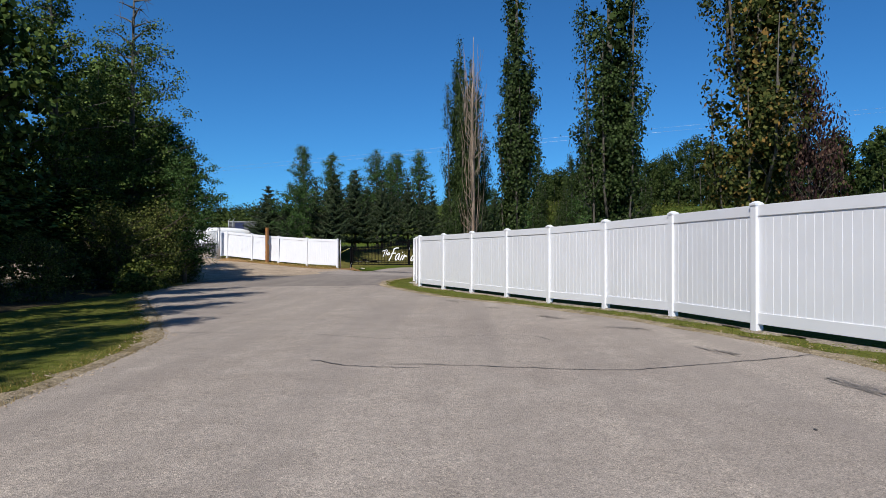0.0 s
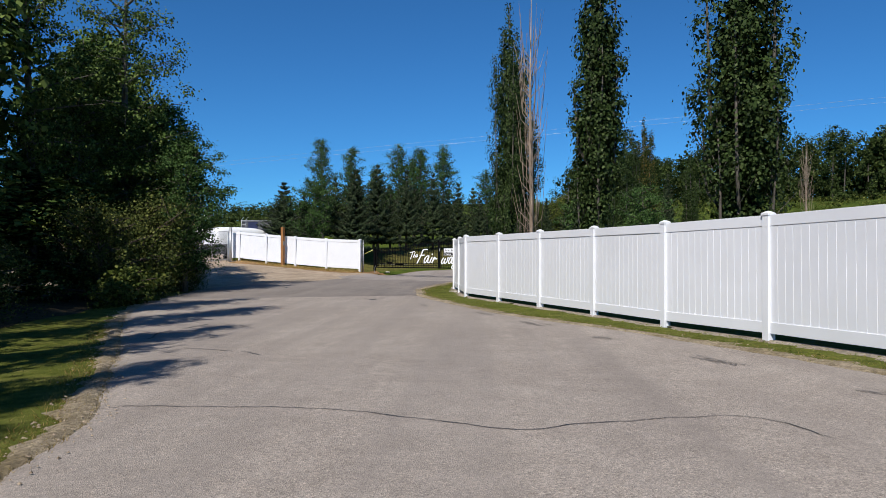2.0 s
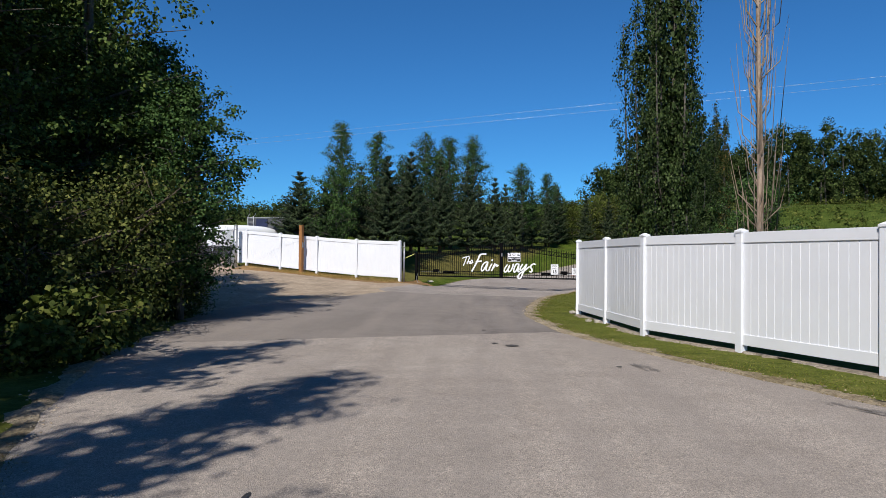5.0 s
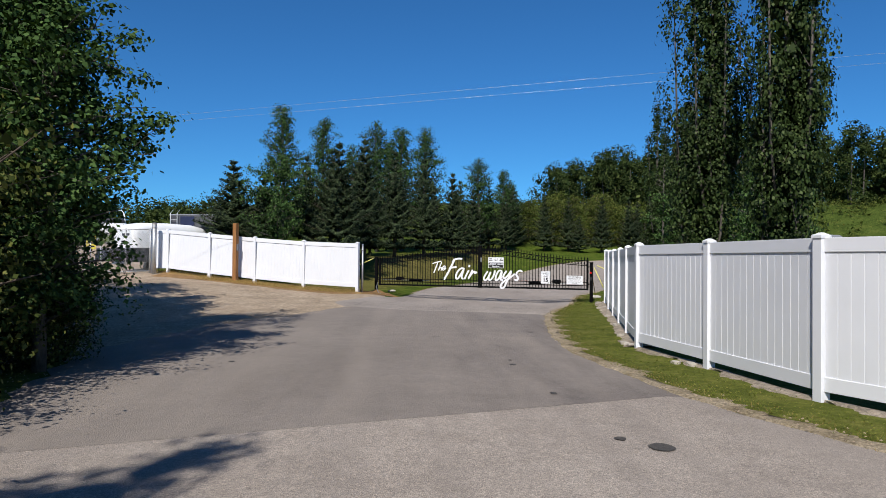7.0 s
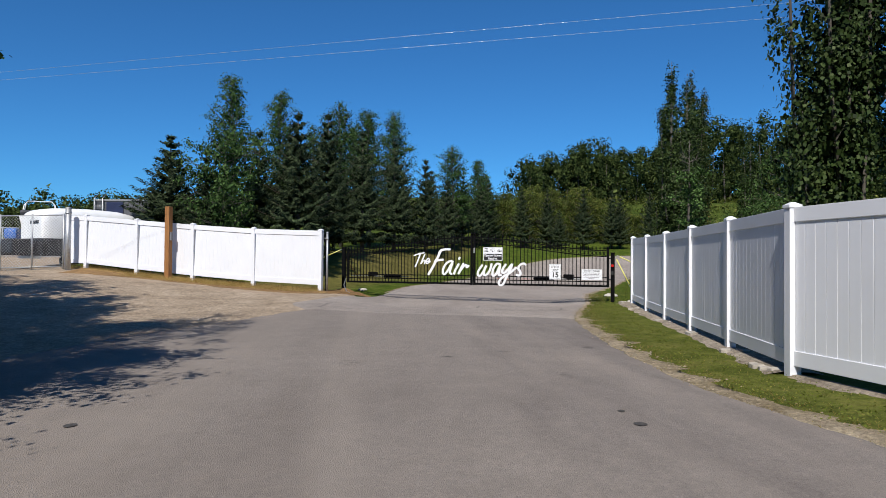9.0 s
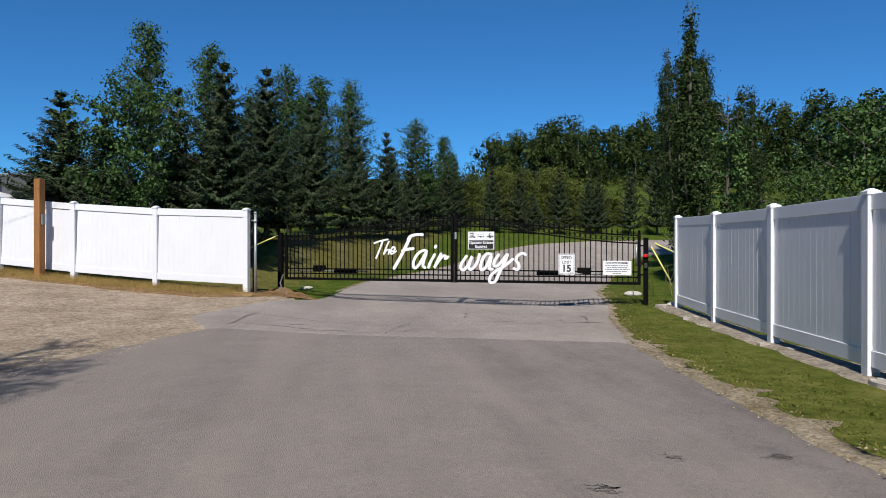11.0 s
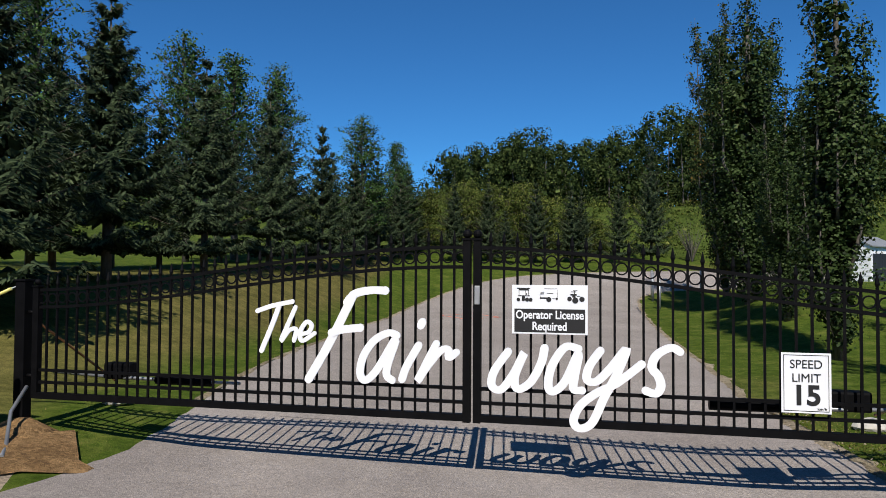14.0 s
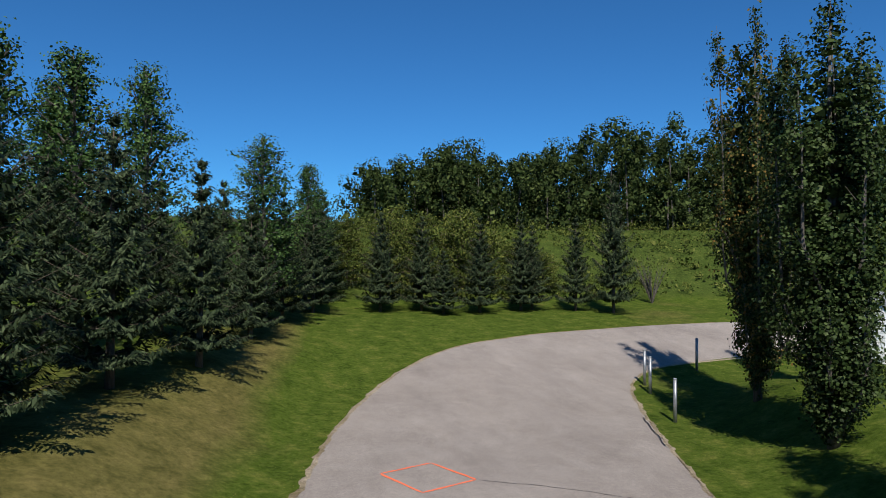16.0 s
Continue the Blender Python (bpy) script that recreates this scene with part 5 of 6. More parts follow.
def again(root, x, y, turn, size, tall=None, label=""):
    o = copy_thing(root, pose(x, y, ground_z(x, y) - 0.03, 0, 0, turn))
    o.scale = (size, size, tall or size)
    if label:
        tagged(o, label)
    return o


# columnar poplars behind the road fence
POP = "tall columnar poplar with dark green leaves behind the white fence"
pop_a = place(poplar(11, 12.0, 1.35, 1400, POPLAR_LEAF, 0.074, label=POP), 4.6, 18.4, 20, 0.93, 1.0)
pop_b = place(poplar(12, 12.0, 1.05, 1250, POPLAR_LEAF, label=POP), 2.45, 21.9, 70, 0.86, 1.0)
place(poplar(13, 12.5, 1.5, 1400, TURNING_LEAF, label="tall columnar poplar with leaves turning bronze behind the white fence"), 6.82, 14.6, 130, 0.93, 1.0)
pop_d = place(poplar(14, 10.2, 1.45, 1600, POPLAR_LEAF, 0.072, label="columnar poplar with glossy green leaves standing by the fence corner"), 0.63, 29.8, 200, 0.68, 1.0)
again(pop_d, 1.1, 33.8, 140, 0.82, 1.02, "broad leafy poplar standing behind the fence corner")
again(pop_a, 8.9, 11.3, 250, 1.0)
place(poplar(15, 10.4, 1.5, 2300, POPLAR_LEAF, 0.078, 7, rise=(0.74, 0.97), label="tall green poplar on the lawn beside the driveway"), 10.9, 60.6, 300, 1.15, 1.0)
place(poplar(16, 10.6, 1.55, 2100, YELLOWING_LEAF, 0.082, 7, rise=(0.72, 0.98), label="tall poplar with yellowing top beside the driveway"), 13.4, 65.4, 15, 1.0, 1.12)
again(pop_b, 6.15, 51.6, 90, 0.92, 0.78, "dense green poplar on the lawn behind the gate")
again(pop_b, 17.4, 65.8, 120, 0.9, 0.75, "slim poplar on the lawn far behind the gate")
again(pop_d, 8.6, 56.0, 10, 0.75, 0.6, "young poplar on the lawn behind the gate")
again(pop_b, 12.0, 24.0, 40, 0.8, 0.45, "small leafy poplar in the field behind the fence")

# a dead poplar: bare upright twigs
r = np.random.default_rng(5)
bm = tube(bmesh.new(), [(0, 0, -0.2), (0.03, 0, 3), (-0.02, 0.02, 6), (0.02, 0, 9.2)], [0.075, 0.06, 0.035, 0.006], 8)
dead = tree_thing("dead_poplar", "bare dead poplar with pale brown upright twigs", "tree", None, None, bm, DEAD_BARK)
for k in range(120):
    z, a = r.uniform(0.3, 7.6), r.uniform(0, 2 * math.pi)
    o = r.uniform(0.12, 0.55)
    top = min(9.0, z + r.uniform(0.8, 2.4))
    part("branch", tube(bmesh.new(), [(0, 0, z), (o * 0.7 * math.cos(a), o * 0.7 * math.sin(a), z + 0.35), (o * math.cos(a), o * math.sin(a), top)], [0.013, 0.009, 0.003], 4, False), DEAD_BARK, dead)
place(dead, 1.12, 26.0)
again(dead, 23.8, 58.7, 80, 1.1, 0.92, "small bare dead tree in the field behind the fence")

# mixed woods along the left side of the road
WOODS = "leafy dark green aspen in the roadside woods"
wood_a = place(broadleaf(21, 11.5, 2.2, 54, WOODS_LEAF, 0.092, 54, WOODS, low=0.05, taper=0.5, loose=0.07), -12.0, 11.6)
wood_b = place(broadleaf(22, 10.5, 2.0, 50, WOODS_LEAF, 0.09, 52, WOODS, low=0.05, taper=0.5, loose=0.07), -13.8, 16.6, 0, 0.9, 0.85)
wood_s = place(broadleaf(25, 10.5, 2.2, 40, WOODS_LEAF, 0.23, 14, WOODS, low=0.05, taper=0.4), -14.6, 20.4)
place(broadleaf(23, 12.6, 2.3, 56, WOODS_LEAF, 0.092, 52, "tall aspen with a bare dead top above green limbs", low=0.08, bare=0.2, taper=0.3, loose=0.07), -12.75, 28.5, 60)
wood_d = place(broadleaf(24, 7.2, 1.8, 84, ASPEN_LEAF, 0.088, 34, "leafy aspen leaning out over the gravel beside the woods", low=0.1, taper=0.2, loose=0.06), -12.8, 31.2)
again(wood_d, -10.5, 28.4, 100, 0.86, 0.76, "small leafy aspen at the edge of the gravel beside the woods")
for x, y, turn, size, tall, src in ((-14.2, 22.3, 90, 0.95, 0.98, wood_s), (-13.6, 24.8, 150, 1.0, 1.0, wood_a), (-13.4, 15.2, 40, 1.0, 1.05, wood_s), (-12.8, 8.0, 210, 1.0, 1.0, wood_b), (-12.2, 3.0, 300, 1.0, 1.0, wood_s),
                                    (-14.8, 9.5, 120, 1.0, 1.0, wood_s), (-13.3, 26.8, 250, 0.9, 0.8, wood_b), (-12.5, 28.4, 330, 0.8, 0.62, wood_b), (-15.2, 29.0, 75, 1.0, 0.75, wood_s),
                                    (-16.8, 24.5, 190, 1.0, 0.95, wood_s), (-7.0, -3.6, 30, 0.6, 1.06, wood_s), (-14.9, 19.2, 170, 0.8, 0.8, wood_s), (-17.5, 16.0, 60, 1.0, 0.9, wood_s),
                                    # Last three: unseen trees, added only to thicken the shadow on the gravel.
                                    (-8.2, 6.7, 45, 0.55, 1.06, wood_s), (-9.1, 10.4, 130, 0.6, 1.15, wood_s), (-10.6, 14.0, 20, 0.62, 1.1, wood_s), (-7.2, 2.7, 220, 0.55, 1.06, wood_s), (-7.3, -0.7, 90, 0.5, 1.06, wood_s), (-15.9, 33.4, 10, 1.1, 1.0, wood_s), (-18.0, 35.8, 100, 1.1, 1.1, wood_s), (-20.6, 37.6, 30, 1.2, 1.05, wood_s), (-14.8, 30.6, 200, 1.1, 0.9, wood_s), (-17.2, 33.6, 250, 1.1, 0.9, wood_s), (-14.4, 33.8, 310, 0.8, 0.75, wood_s)):
    again(src, x, y, turn, size, tall)
for x, y, turn, size, tall in ((-13.2, 12.5, 10, 1.0, 0.36), (-13.0, 17.0, 70, 1.05, 0.34), (-13.4, 20.2, 130, 1.0, 0.4), (-12.9, 23.8, 200, 1.0, 0.36), (-13.4, 27.0, 260, 1.05, 0.38), (-15.6, 30.6, 40, 1.0, 0.36)):
    again(wood_s, x, y, turn, size, tall, "low leafy undergrowth between the trunks of the roadside woods")
bush_a = place(broadleaf(31, 2.6, 1.5, 34, SHRUB_LEAF, 0.066, 36, "dense olive green shrub at the edge of the woods", "shrub", 0.02, BROWN_BARK), -10.9, 23.6)
for x, y, turn, size, tall in ((-10.9, 26.3, 80, 1.05, 1.1), (-11.6, 28.8, 150, 1.0, 0.9), (-12.3, 31.2, 290, 0.75, 0.7), (-9.7, 17.2, 10, 0.6, 0.6), (-10.75, 28.9, 200, 0.6, 0.55)):
    again(bush_a, x, y, turn, size, tall)

weed = place(broadleaf(33, 0.9, 0.7, 14, WILLOW_LEAF, 0.09, 20, "low yellow green weeds at the edge of the woods", "weed_shrub", 0.02, BROWN_BARK), -9.45, 22.4)
again(weed, -9.75, 23.4, 80, 1.0, 0.8)
again(weed, -9.3, 21.3, 150, 0.8, 0.7)

# spruces and aspens behind the gate, to the left of the driveway
SPR = "dark blue green spruce with drooping boughs on the lawn"
spr_a = place(spruce(41, 6.4, 1.95, SPR, 12, 0.13, (0.22, 0.5, 0.8, 1.1), 0.3, 0.9), -10.2, 61.0, 140)
spr_n = place(spruce(43, 6.4, 1.8, SPR, 12, 0.13, (0.2, 0.42, 0.64, 0.86, 1.1), 0.26, 0.9, 0.07), -8.95, 52.8, 20, 1.15, 1.0)
spr_b = place(spruce(42, 5.6, 1.65, SPR, 11, 0.13, (0.22, 0.5, 0.8, 1.1), 0.3, 0.9), -2.45, 70.7, 30, 1.05, 1.1)
for x, y, turn, size, tall, src in ((-6.5, 62.9, 50, 1.12, 1.04, spr_a), (-4.6, 67.6, 100, 1.1, 1.06, spr_a), (-0.5, 75.8, 160, 0.95, 0.9, spr_b), (1.3, 80.4, 220, 0.95, 0.9, spr_a), (3.2, 83.4, 280, 0.9, 0.9, spr_b),
                                    (-10.9, 55.6, 300, 1.0, 0.95, spr_b), (-8.0, 56.9, 0, 1.12, 1.02, spr_n), (-8.2, 65.8, 70, 1.0, 1.0, spr_b), (-6.6, 71.5, 10, 1.0, 1.0, spr_a),
                                    (-3.6, 76.2, 200, 1.0, 0.95, spr_b), (-1.2, 80.9, 110, 1.0, 0.95, spr_a), (0.8, 86.0, 40, 1.0, 1.0, spr_b), (4.6, 88.0, 340, 1.0, 0.9, spr_a), (-12.6, 53.2, 240, 0.9, 0.8, spr_b)):
    again(src, x, y, turn, size, tall)
ASP = "upright aspen rising behind the spruces"
asp_a = place(broadleaf(51, 8.6, 1.5, 64, ASPEN_LEAF, 0.085, 20, ASP, low=0.15, loose=0.07, taper=0.45, up=(0.7, 1.6)), -12.9, 60.4)
asp_b = place(broadleaf(52, 8.15, 1.6, 64, ASPEN_LEAF, 0.085, 20, ASP, low=0.15, loose=0.07, taper=0.45, up=(0.7, 1.6)), -8.0, 71.5, 40, 1.2, 1.17)
for x, y, turn, size, tall, src in ((-10.8, 61.2, 80, 0.95, 0.95, asp_a), (-6.2, 74.6, 10, 1.35, 1.12, asp_a), (-4.3, 79.5, 100, 1.35, 1.26, asp_b), (-7.2, 77.0, 310, 1.2, 1.1, asp_b), (0.3, 78.5, 60, 1.2, 0.95, asp_b), (3.0, 84.5, 170, 0.9, 0.86, asp_a), (-9.4, 64.2, 200, 0.9, 0.85, asp_b), (4.6, 90.0, 20, 1.0, 0.72, asp_b)):
    again(src, x, y, turn, size, tall)
broad = place(broadleaf(53, 5.6, 2.0, 34, ASPEN_LEAF, 0.1, 32, "spreading green broadleaf tree behind the white fence", "broadleaf_tree", 0.1, loose=0.07), -11.9, 53.0, 140, 0.85, 0.95)
again(spr_n, -14.5, 55.0, 200, 1.3, 0.78, "broad dark green spruce with spreading boughs behind the white fence")
place(broadleaf(57, 6.4, 0.75, 30, ASPEN_LEAF, 0.1, 22, "slim young aspen with thin bare top twigs on the lawn", low=0.06, bare=0.2, loose=0.08), 4.8, 47.1, 0, 0.8, 0.84)
again(broad, 10.6, 52.4, 30, 0.75, 0.7, "spreading green broadleaf tree on the lawn behind the fence")
again(broad, 9.4, 47.6, 200, 0.9, 0.95, "spreading green broadleaf tree on the lawn behind the fence")
place(broadleaf(54, 4.6, 1.5, 34, PLUM_LEAF, 0.09, 26, "dark purple leaved plum tree behind the white fence", "plum_tree", 0.1), 9.75, 18.6, 0, 0.55, 1.3)

# the row of young spruces across the bend
for x, y, turn, size, tall in ((7.0, 84.8, 0, 0.9, 0.95), (9.3, 84.8, 70, 0.85, 0.92), (9.95, 83.2, 30, 0.75, 0.6), (12.1, 83.4, 140, 0.92, 0.92), (14.8, 83.9, 210, 0.85, 0.92), (15.75, 84.4, 100, 0.8, 0.86), (18.1, 83.6, 280, 0.8, 0.96), (19.8, 82.4, 350, 1.0, 1.4)):
    again(spr_b, x, y, turn, size, tall, "young spruce in a row on the lawn beyond the bend")
willow = place(broadleaf(61, 4.6, 1.5, 38, WILLOW_LEAF, 0.115, 19, "yellow green willow thicket behind the young spruces", "willow_shrub", 0.03, BROWN_BARK), 8.6, 88.6)
for x, y, turn, size, tall in ((10.6, 89.2, 60, 1.0, 1.05), (12.8, 88.6, 120, 1.0, 1.1), (15.0, 89.2, 190, 1.05, 0.9), (17.2, 88.8, 250, 1.0, 0.72), (19.3, 89.6, 300, 0.9, 0.55), (6.4, 90.0, 20, 0.9, 0.9), (9.4, 91.5, 90, 1.1, 1.0), (14.2, 91.6, 150, 1.1, 1.0)):
    again(willow, x, y, turn, size, tall)
bm = bmesh.new()
r = np.random.default_rng(8)
for k in range(34):
    a, o = r.uniform(0, 2 * math.pi), r.uniform(0.3, 1.0)
    tube(bm, [(0, 0, 0), (o * 0.4 * math.cos(a), o * 0.4 * math.sin(a), 0.8), (o * math.cos(a), o * math.sin(a), r.uniform(1.3, 2.3))], [0.02, 0.014, 0.004], 5, False)
pts = clumps(r, r.normal(size=(30, 3)) * np.array([0.55, 0.55, 0.35]) + np.array([0, 0, 1.6]), 0.14, 8)
place(tree_thing("bare_shrub", "thin half bare shrub standing on the lawn below the hill", "shrub", leaf_quads(r, pts, 0.09), SHRUB_LEAF, bm, GREY_BARK), 25.4, 86.4, 0, 1.4)


# ---------------------------------------------------------------- far woods on the hill and round the field
def crown_quads(r, x, y, z, height, width, n, leaf):
    """A rough far crown: several lumps of leaf faces over a stem."""
    m = 16
    lumps = np.stack([r.normal(size=m) * width * 0.3, r.normal(size=m) * width * 0.3, height * np.linspace(0.05, 0.92, m)], 1)
    lumps[:, :2] *= (1.2 - (lumps[:, 2:3] / height) ** 2)
    away = unit(r.normal(size=(n, 3)))
    wide = width * r.uniform(0.13, 0.25, m)
    pick = r.integers(0, m, n)
    c = lumps[pick] + away * (wide[pick] * r.uniform(0.6, 1.08, n) ** 0.5)[:, None]
    c[:, 2] = np.clip(c[:, 2], 0.3, None)
    core = lumps[r.integers(0, m, n // 8)] * np.array([0.85, 0.85, 0.95]) + r.normal(size=(n // 8, 3)) * width * 0.07
    return np.concatenate([leaf_quads(r, c + np.array([x, y, z]), leaf, aspect=0.9, facing=away * 0.9 + np.array([0, 0, 0.3])), leaf_quads(r, core + np.array([x, y, z]), min(leaf * 2.6, 0.7))])


r = np.random.default_rng(77)
far, stems = [], bmesh.new()
spots = []
for k in range(150):                     # crest of the hill, left to right
    x = 13.4 + 64 * k / 149 + r.normal() * 0.5
    y = 108 - 0.6 * max(0, x - 28) + r.uniform(-4.0, 9.0)
    top = 6.3 + 1.5 * smooth(16.5, 18.5, x) + 2.6 * smooth(29.5, 33.5, x) - 1.0 * smooth(38, 44, x) + 0.8 * smooth(50, 60, x)
    if abs(x - 17.4) > 0.9:
        spots.append((x, y, top * r.uniform(0.82, 1.08), 4.2, 1450 if x < 48 else 600))
for k in range(50):                      # undergrowth on the crest
    x = 15 + 62 * k / 49 + r.normal()
    spots.append((x, 107 - 0.6 * max(0, x - 28) + r.uniform(-2, 8), r.uniform(3.5, 5.5), 4.5, 480))
for k in range(36):                      # right side of the field
    x, y = 60 + r.uniform(-6, 26), r.uniform(10, 92)
    spots.append((x, y, r.uniform(8, 12), 4.4, 420))
for k in range(95):                      # low line on the left horizon
    x = -160 + 165 * k / 94 + r.normal()
    y = r.uniform(125, 160) + 60 * smooth(-55, -25, x)
    spots.append((x, y, (r.uniform(8.5, 11.0) - 1.5 * smooth(-55, -25, x)) * 0.86, 7.0, 700 if -105 < x < -30 else 220))
for k in range(60):                      # scrub beyond the left yard
    spots.append((r.uniform(-80, -12), r.uniform(88, 110), r.uniform(1.2, 2.2), 4.8, 560))
for x, y, h, w, n in spots:
    z = ground_z(x, y)
    far.append(crown_quads(r, x, y, z, h, w, n, {1450: 0.19, 600: 0.36, 480: 0.24, 420: 0.28, 700: 0.38, 220: 0.65, 560: 0.2}[n]))
    tube(stems, [(x, y, z - 0.3), (x + r.normal() * 0.2, y, z + h * 0.6)], [0.1, 0.04], 5, False)
mesh = quads_mesh("far_woods", np.concatenate(far))
tagged(link_mesh("far_woods", mesh, FAR_LEAF), "dense green deciduous woods on the hill and horizon", "woods", kind="stuff")
tagged(part("far_trunks", stems, GREY_BARK), "grey trunks of the distant woods", "woods", kind="stuff")


# ---------------------------------------------------------------- grass
def blades(name, spots, length, material, label, lean=0.7, width=0.0035):
    r = np.random.default_rng(len(spots))
    p = np.array([(x, y, ground_z(x, y) - 0.005) for x, y in spots])
    n = len(p)
    a = r.uniform(0, 2 * math.pi, n)
    side = np.stack([np.cos(a), np.sin(a), 0 * a], 1) * (width * r.uniform(0.6, 1.4, n))[:, None]
    up = np.stack([r.normal(size=n) * lean, r.normal(size=n) * lean, np.ones(n)], 1) * (length * r.uniform(0.4, 1.2, n))[:, None]
    quad = np.stack([p - side, p + side, p + up * 0.6 + side * 0.6, p + up], 1)
    return tagged(link_mesh(name, quads_mesh(name, quad), material), label, "grass", kind="stuff")


def beside(line, n, near, far_off, side):
    """Places beside a line: side is +1 to its right."""
    p = rounded(line, 400)
    d = unit(np.gradient(p, axis=0))
    s = np.stack([d[:, 1], -d[:, 0]], 1) * side
    i = rng.integers(0, 400, n)
    return p[i] + s[i] * (near + (far_off - near) * rng.uniform(0, 1, n) ** 1.6)[:, None] + rng.normal(size=(n, 2)) * 0.05


edge_r = ROAD_R[3:] + PATCH_R[1:] + DRIVE_R[1:5]
blades("verge_grass", beside(edge_r, 15000, -0.03, 1.3, 1), 0.03, BLADE, "short green grass on the verge under the fence", 0.8, 0.005)
blades("dry_verge_grass", beside(edge_r, 11000, -0.06, 0.5, 1), 0.035, DRY_BLADE, "dry yellow grass along the asphalt edge")
blades("roadside_grass", beside(ROAD_L[3:11], 13000, -0.05, 3.6, -1), 0.03, BLADE, "short green grass between the road and the woods")
blades("dry_roadside_grass", beside(ROAD_L[2:11], 6000, -0.08, 0.4, -1), 0.05, DRY_BLADE, "dry yellow grass along the asphalt edge")
blades("drive_grass", np.r_[beside(DRIVE_R[4:12], 6000, -0.03, 3.0, 1), beside(DRIVE_L[4:12], 8000, -0.03, 1.2, -1)], 0.03, BLADE, "mown green grass beside the driveway")
blades("fence_foot_grass", np.r_[beside(YARD_FENCE[::-1], 6000, -0.1, 0.5, -1), beside(YARD_FENCE[:4], 12000, -0.1, 1.0, -1)], 0.19, STRAW, "dry straw coloured grass at the foot of the yard fence")
# clover and small weeds in the verge, loose stones and straw along the worn edge
g = np.random.default_rng(29)
at = beside(edge_r, 1500, 0.2, 1.25, 1)
at = np.repeat(at, 9, 0) + g.normal(size=(13500, 2)) * 0.09
pts = np.array([(x, y, ground_z(x, y) + 0.012) for x, y in at]) + np.array([0, 0, 0.02]) * g.uniform(0, 1, (13500, 1))
tagged(link_mesh("verge_clover", quads_mesh("verge_clover", leaf_quads(g, pts, 0.022, aspect=0.9, facing=np.tile([0, 0, 1.0], (13500, 1)))), CLOVER), "small green clover leaves and weeds in the verge", "clover", kind="stuff")
at = np.r_[beside(edge_r, 1000, -0.12, 0.28, 1), beside(ROAD_L[2:], 800, -0.2, 0.3, -1), beside(PATCH_L, 900, -0.5, 0.5, -1)]
verts, faces = [], []
for x, y in at:
    z, a, w = ground_z(x, y) + 0.03, g.uniform(0, 7), g.uniform(0.006, 0.02)
    c, d, k = w * math.cos(a), w * math.sin(a), len(verts)
    verts += [(x + c, y + d, z), (x - d * 0.8, y + c * 0.8, z), (x - c, y - d, z), (x + d * 0.7, y - c * 0.7, z), (x + 0.2 * c, y + 0.2 * d, z + w * 0.7)]
    faces += [(k, k + 1, k + 4), (k + 1, k + 2, k + 4), (k + 2, k + 3, k + 4), (k + 3, k, k + 4)]
mesh = bpy.data.meshes.new("loose_gravel")
mesh.from_pydata(verts, [], faces)
tagged(link_mesh("loose_gravel", mesh, GRAVEL), "small pale loose stones along the asphalt edges", "gravel", kind="stuff")
tufts = []
for k in range(520):                     # rough growth on the hillside
    x, y = rng.uniform(6, 62), rng.uniform(88, 107)
    tufts.append(crown_quads(rng, x, y - 0.6 * max(0, x - 28), ground_z(x, y - 0.6 * max(0, x - 28)) - 0.1, rng.uniform(0.5, 1.1), rng.uniform(1.2, 2.2), 52, 0.13))
tagged(link_mesh("hill_scrub", quads_mesh("hill_scrub", np.concatenate(tufts)), WILLOW_LEAF), "rough green weeds and low scrub on the hillside", "scrub", kind="stuff")
g = np.random.default_rng(19)
centre = GATE @ Vector((GATE_LEN + 0.95, 1.7, 0))
reeds = np.stack([centre.x + 0.9 + g.normal(size=320) * 0.5, centre.y + 0.7 + g.normal(size=320) * 0.45], 1)
blades("tall_reeds", reeds, 0.85, BLADE, "clump of tall green reeds behind the gate post", 0.2, 0.009)


# ---------------------------------------------------------------- bollards beside the drive
for x, y in ((12.2, 69.0), (10.6, 65.7), (16.3, 71.5), (12.75, 70.05)):
    z = ground_z(x, y)
    root = thing("bollard", "slim round galvanised steel bollard in the grass", "bollard", pose(x, y, z), "bollards beside the driveway")
    part("pipe", tube(bmesh.new(), [(0, 0, -0.1), (0, 0, 1.25)], 0.055, 14), ALUMINIUM, root)
    part("cap", tube(bmesh.new(), [(0, 0, 1.25), (0, 0, 1.27), (0, 0, 1.285)], [0.058, 0.058, 0.04], 14), GALVANISED, root)

# galvanised posts
for x, y, h, rad, label in ((-16.9, 50.75, 2.25, 0.1, "thick galvanised pipe post at the end of the white fence"), (-7.36, 46.58, 1.87, 0.034, "galvanised chain link post beside the end of the white fence")):
    root = thing("pipe_post", label, "post", pose(x, y, ground_z(x, y)))
    part("pipe", tube(bmesh.new(), [(0, 0, -0.1), (0, 0, h)], rad, 14), GALVANISED, root)
    part("band", tube(bmesh.new(), [(0, 0, h - 0.2), (0, 0, h - 0.14)], rad + 0.012, 14), GALVANISED, root)
    part("cap", tube(bmesh.new(), [(0, 0, h), (0, 0, h + 0.03), (0, 0, h + 0.05)], [rad + 0.008, rad + 0.006, 0.02], 14), GALVANISED, root)


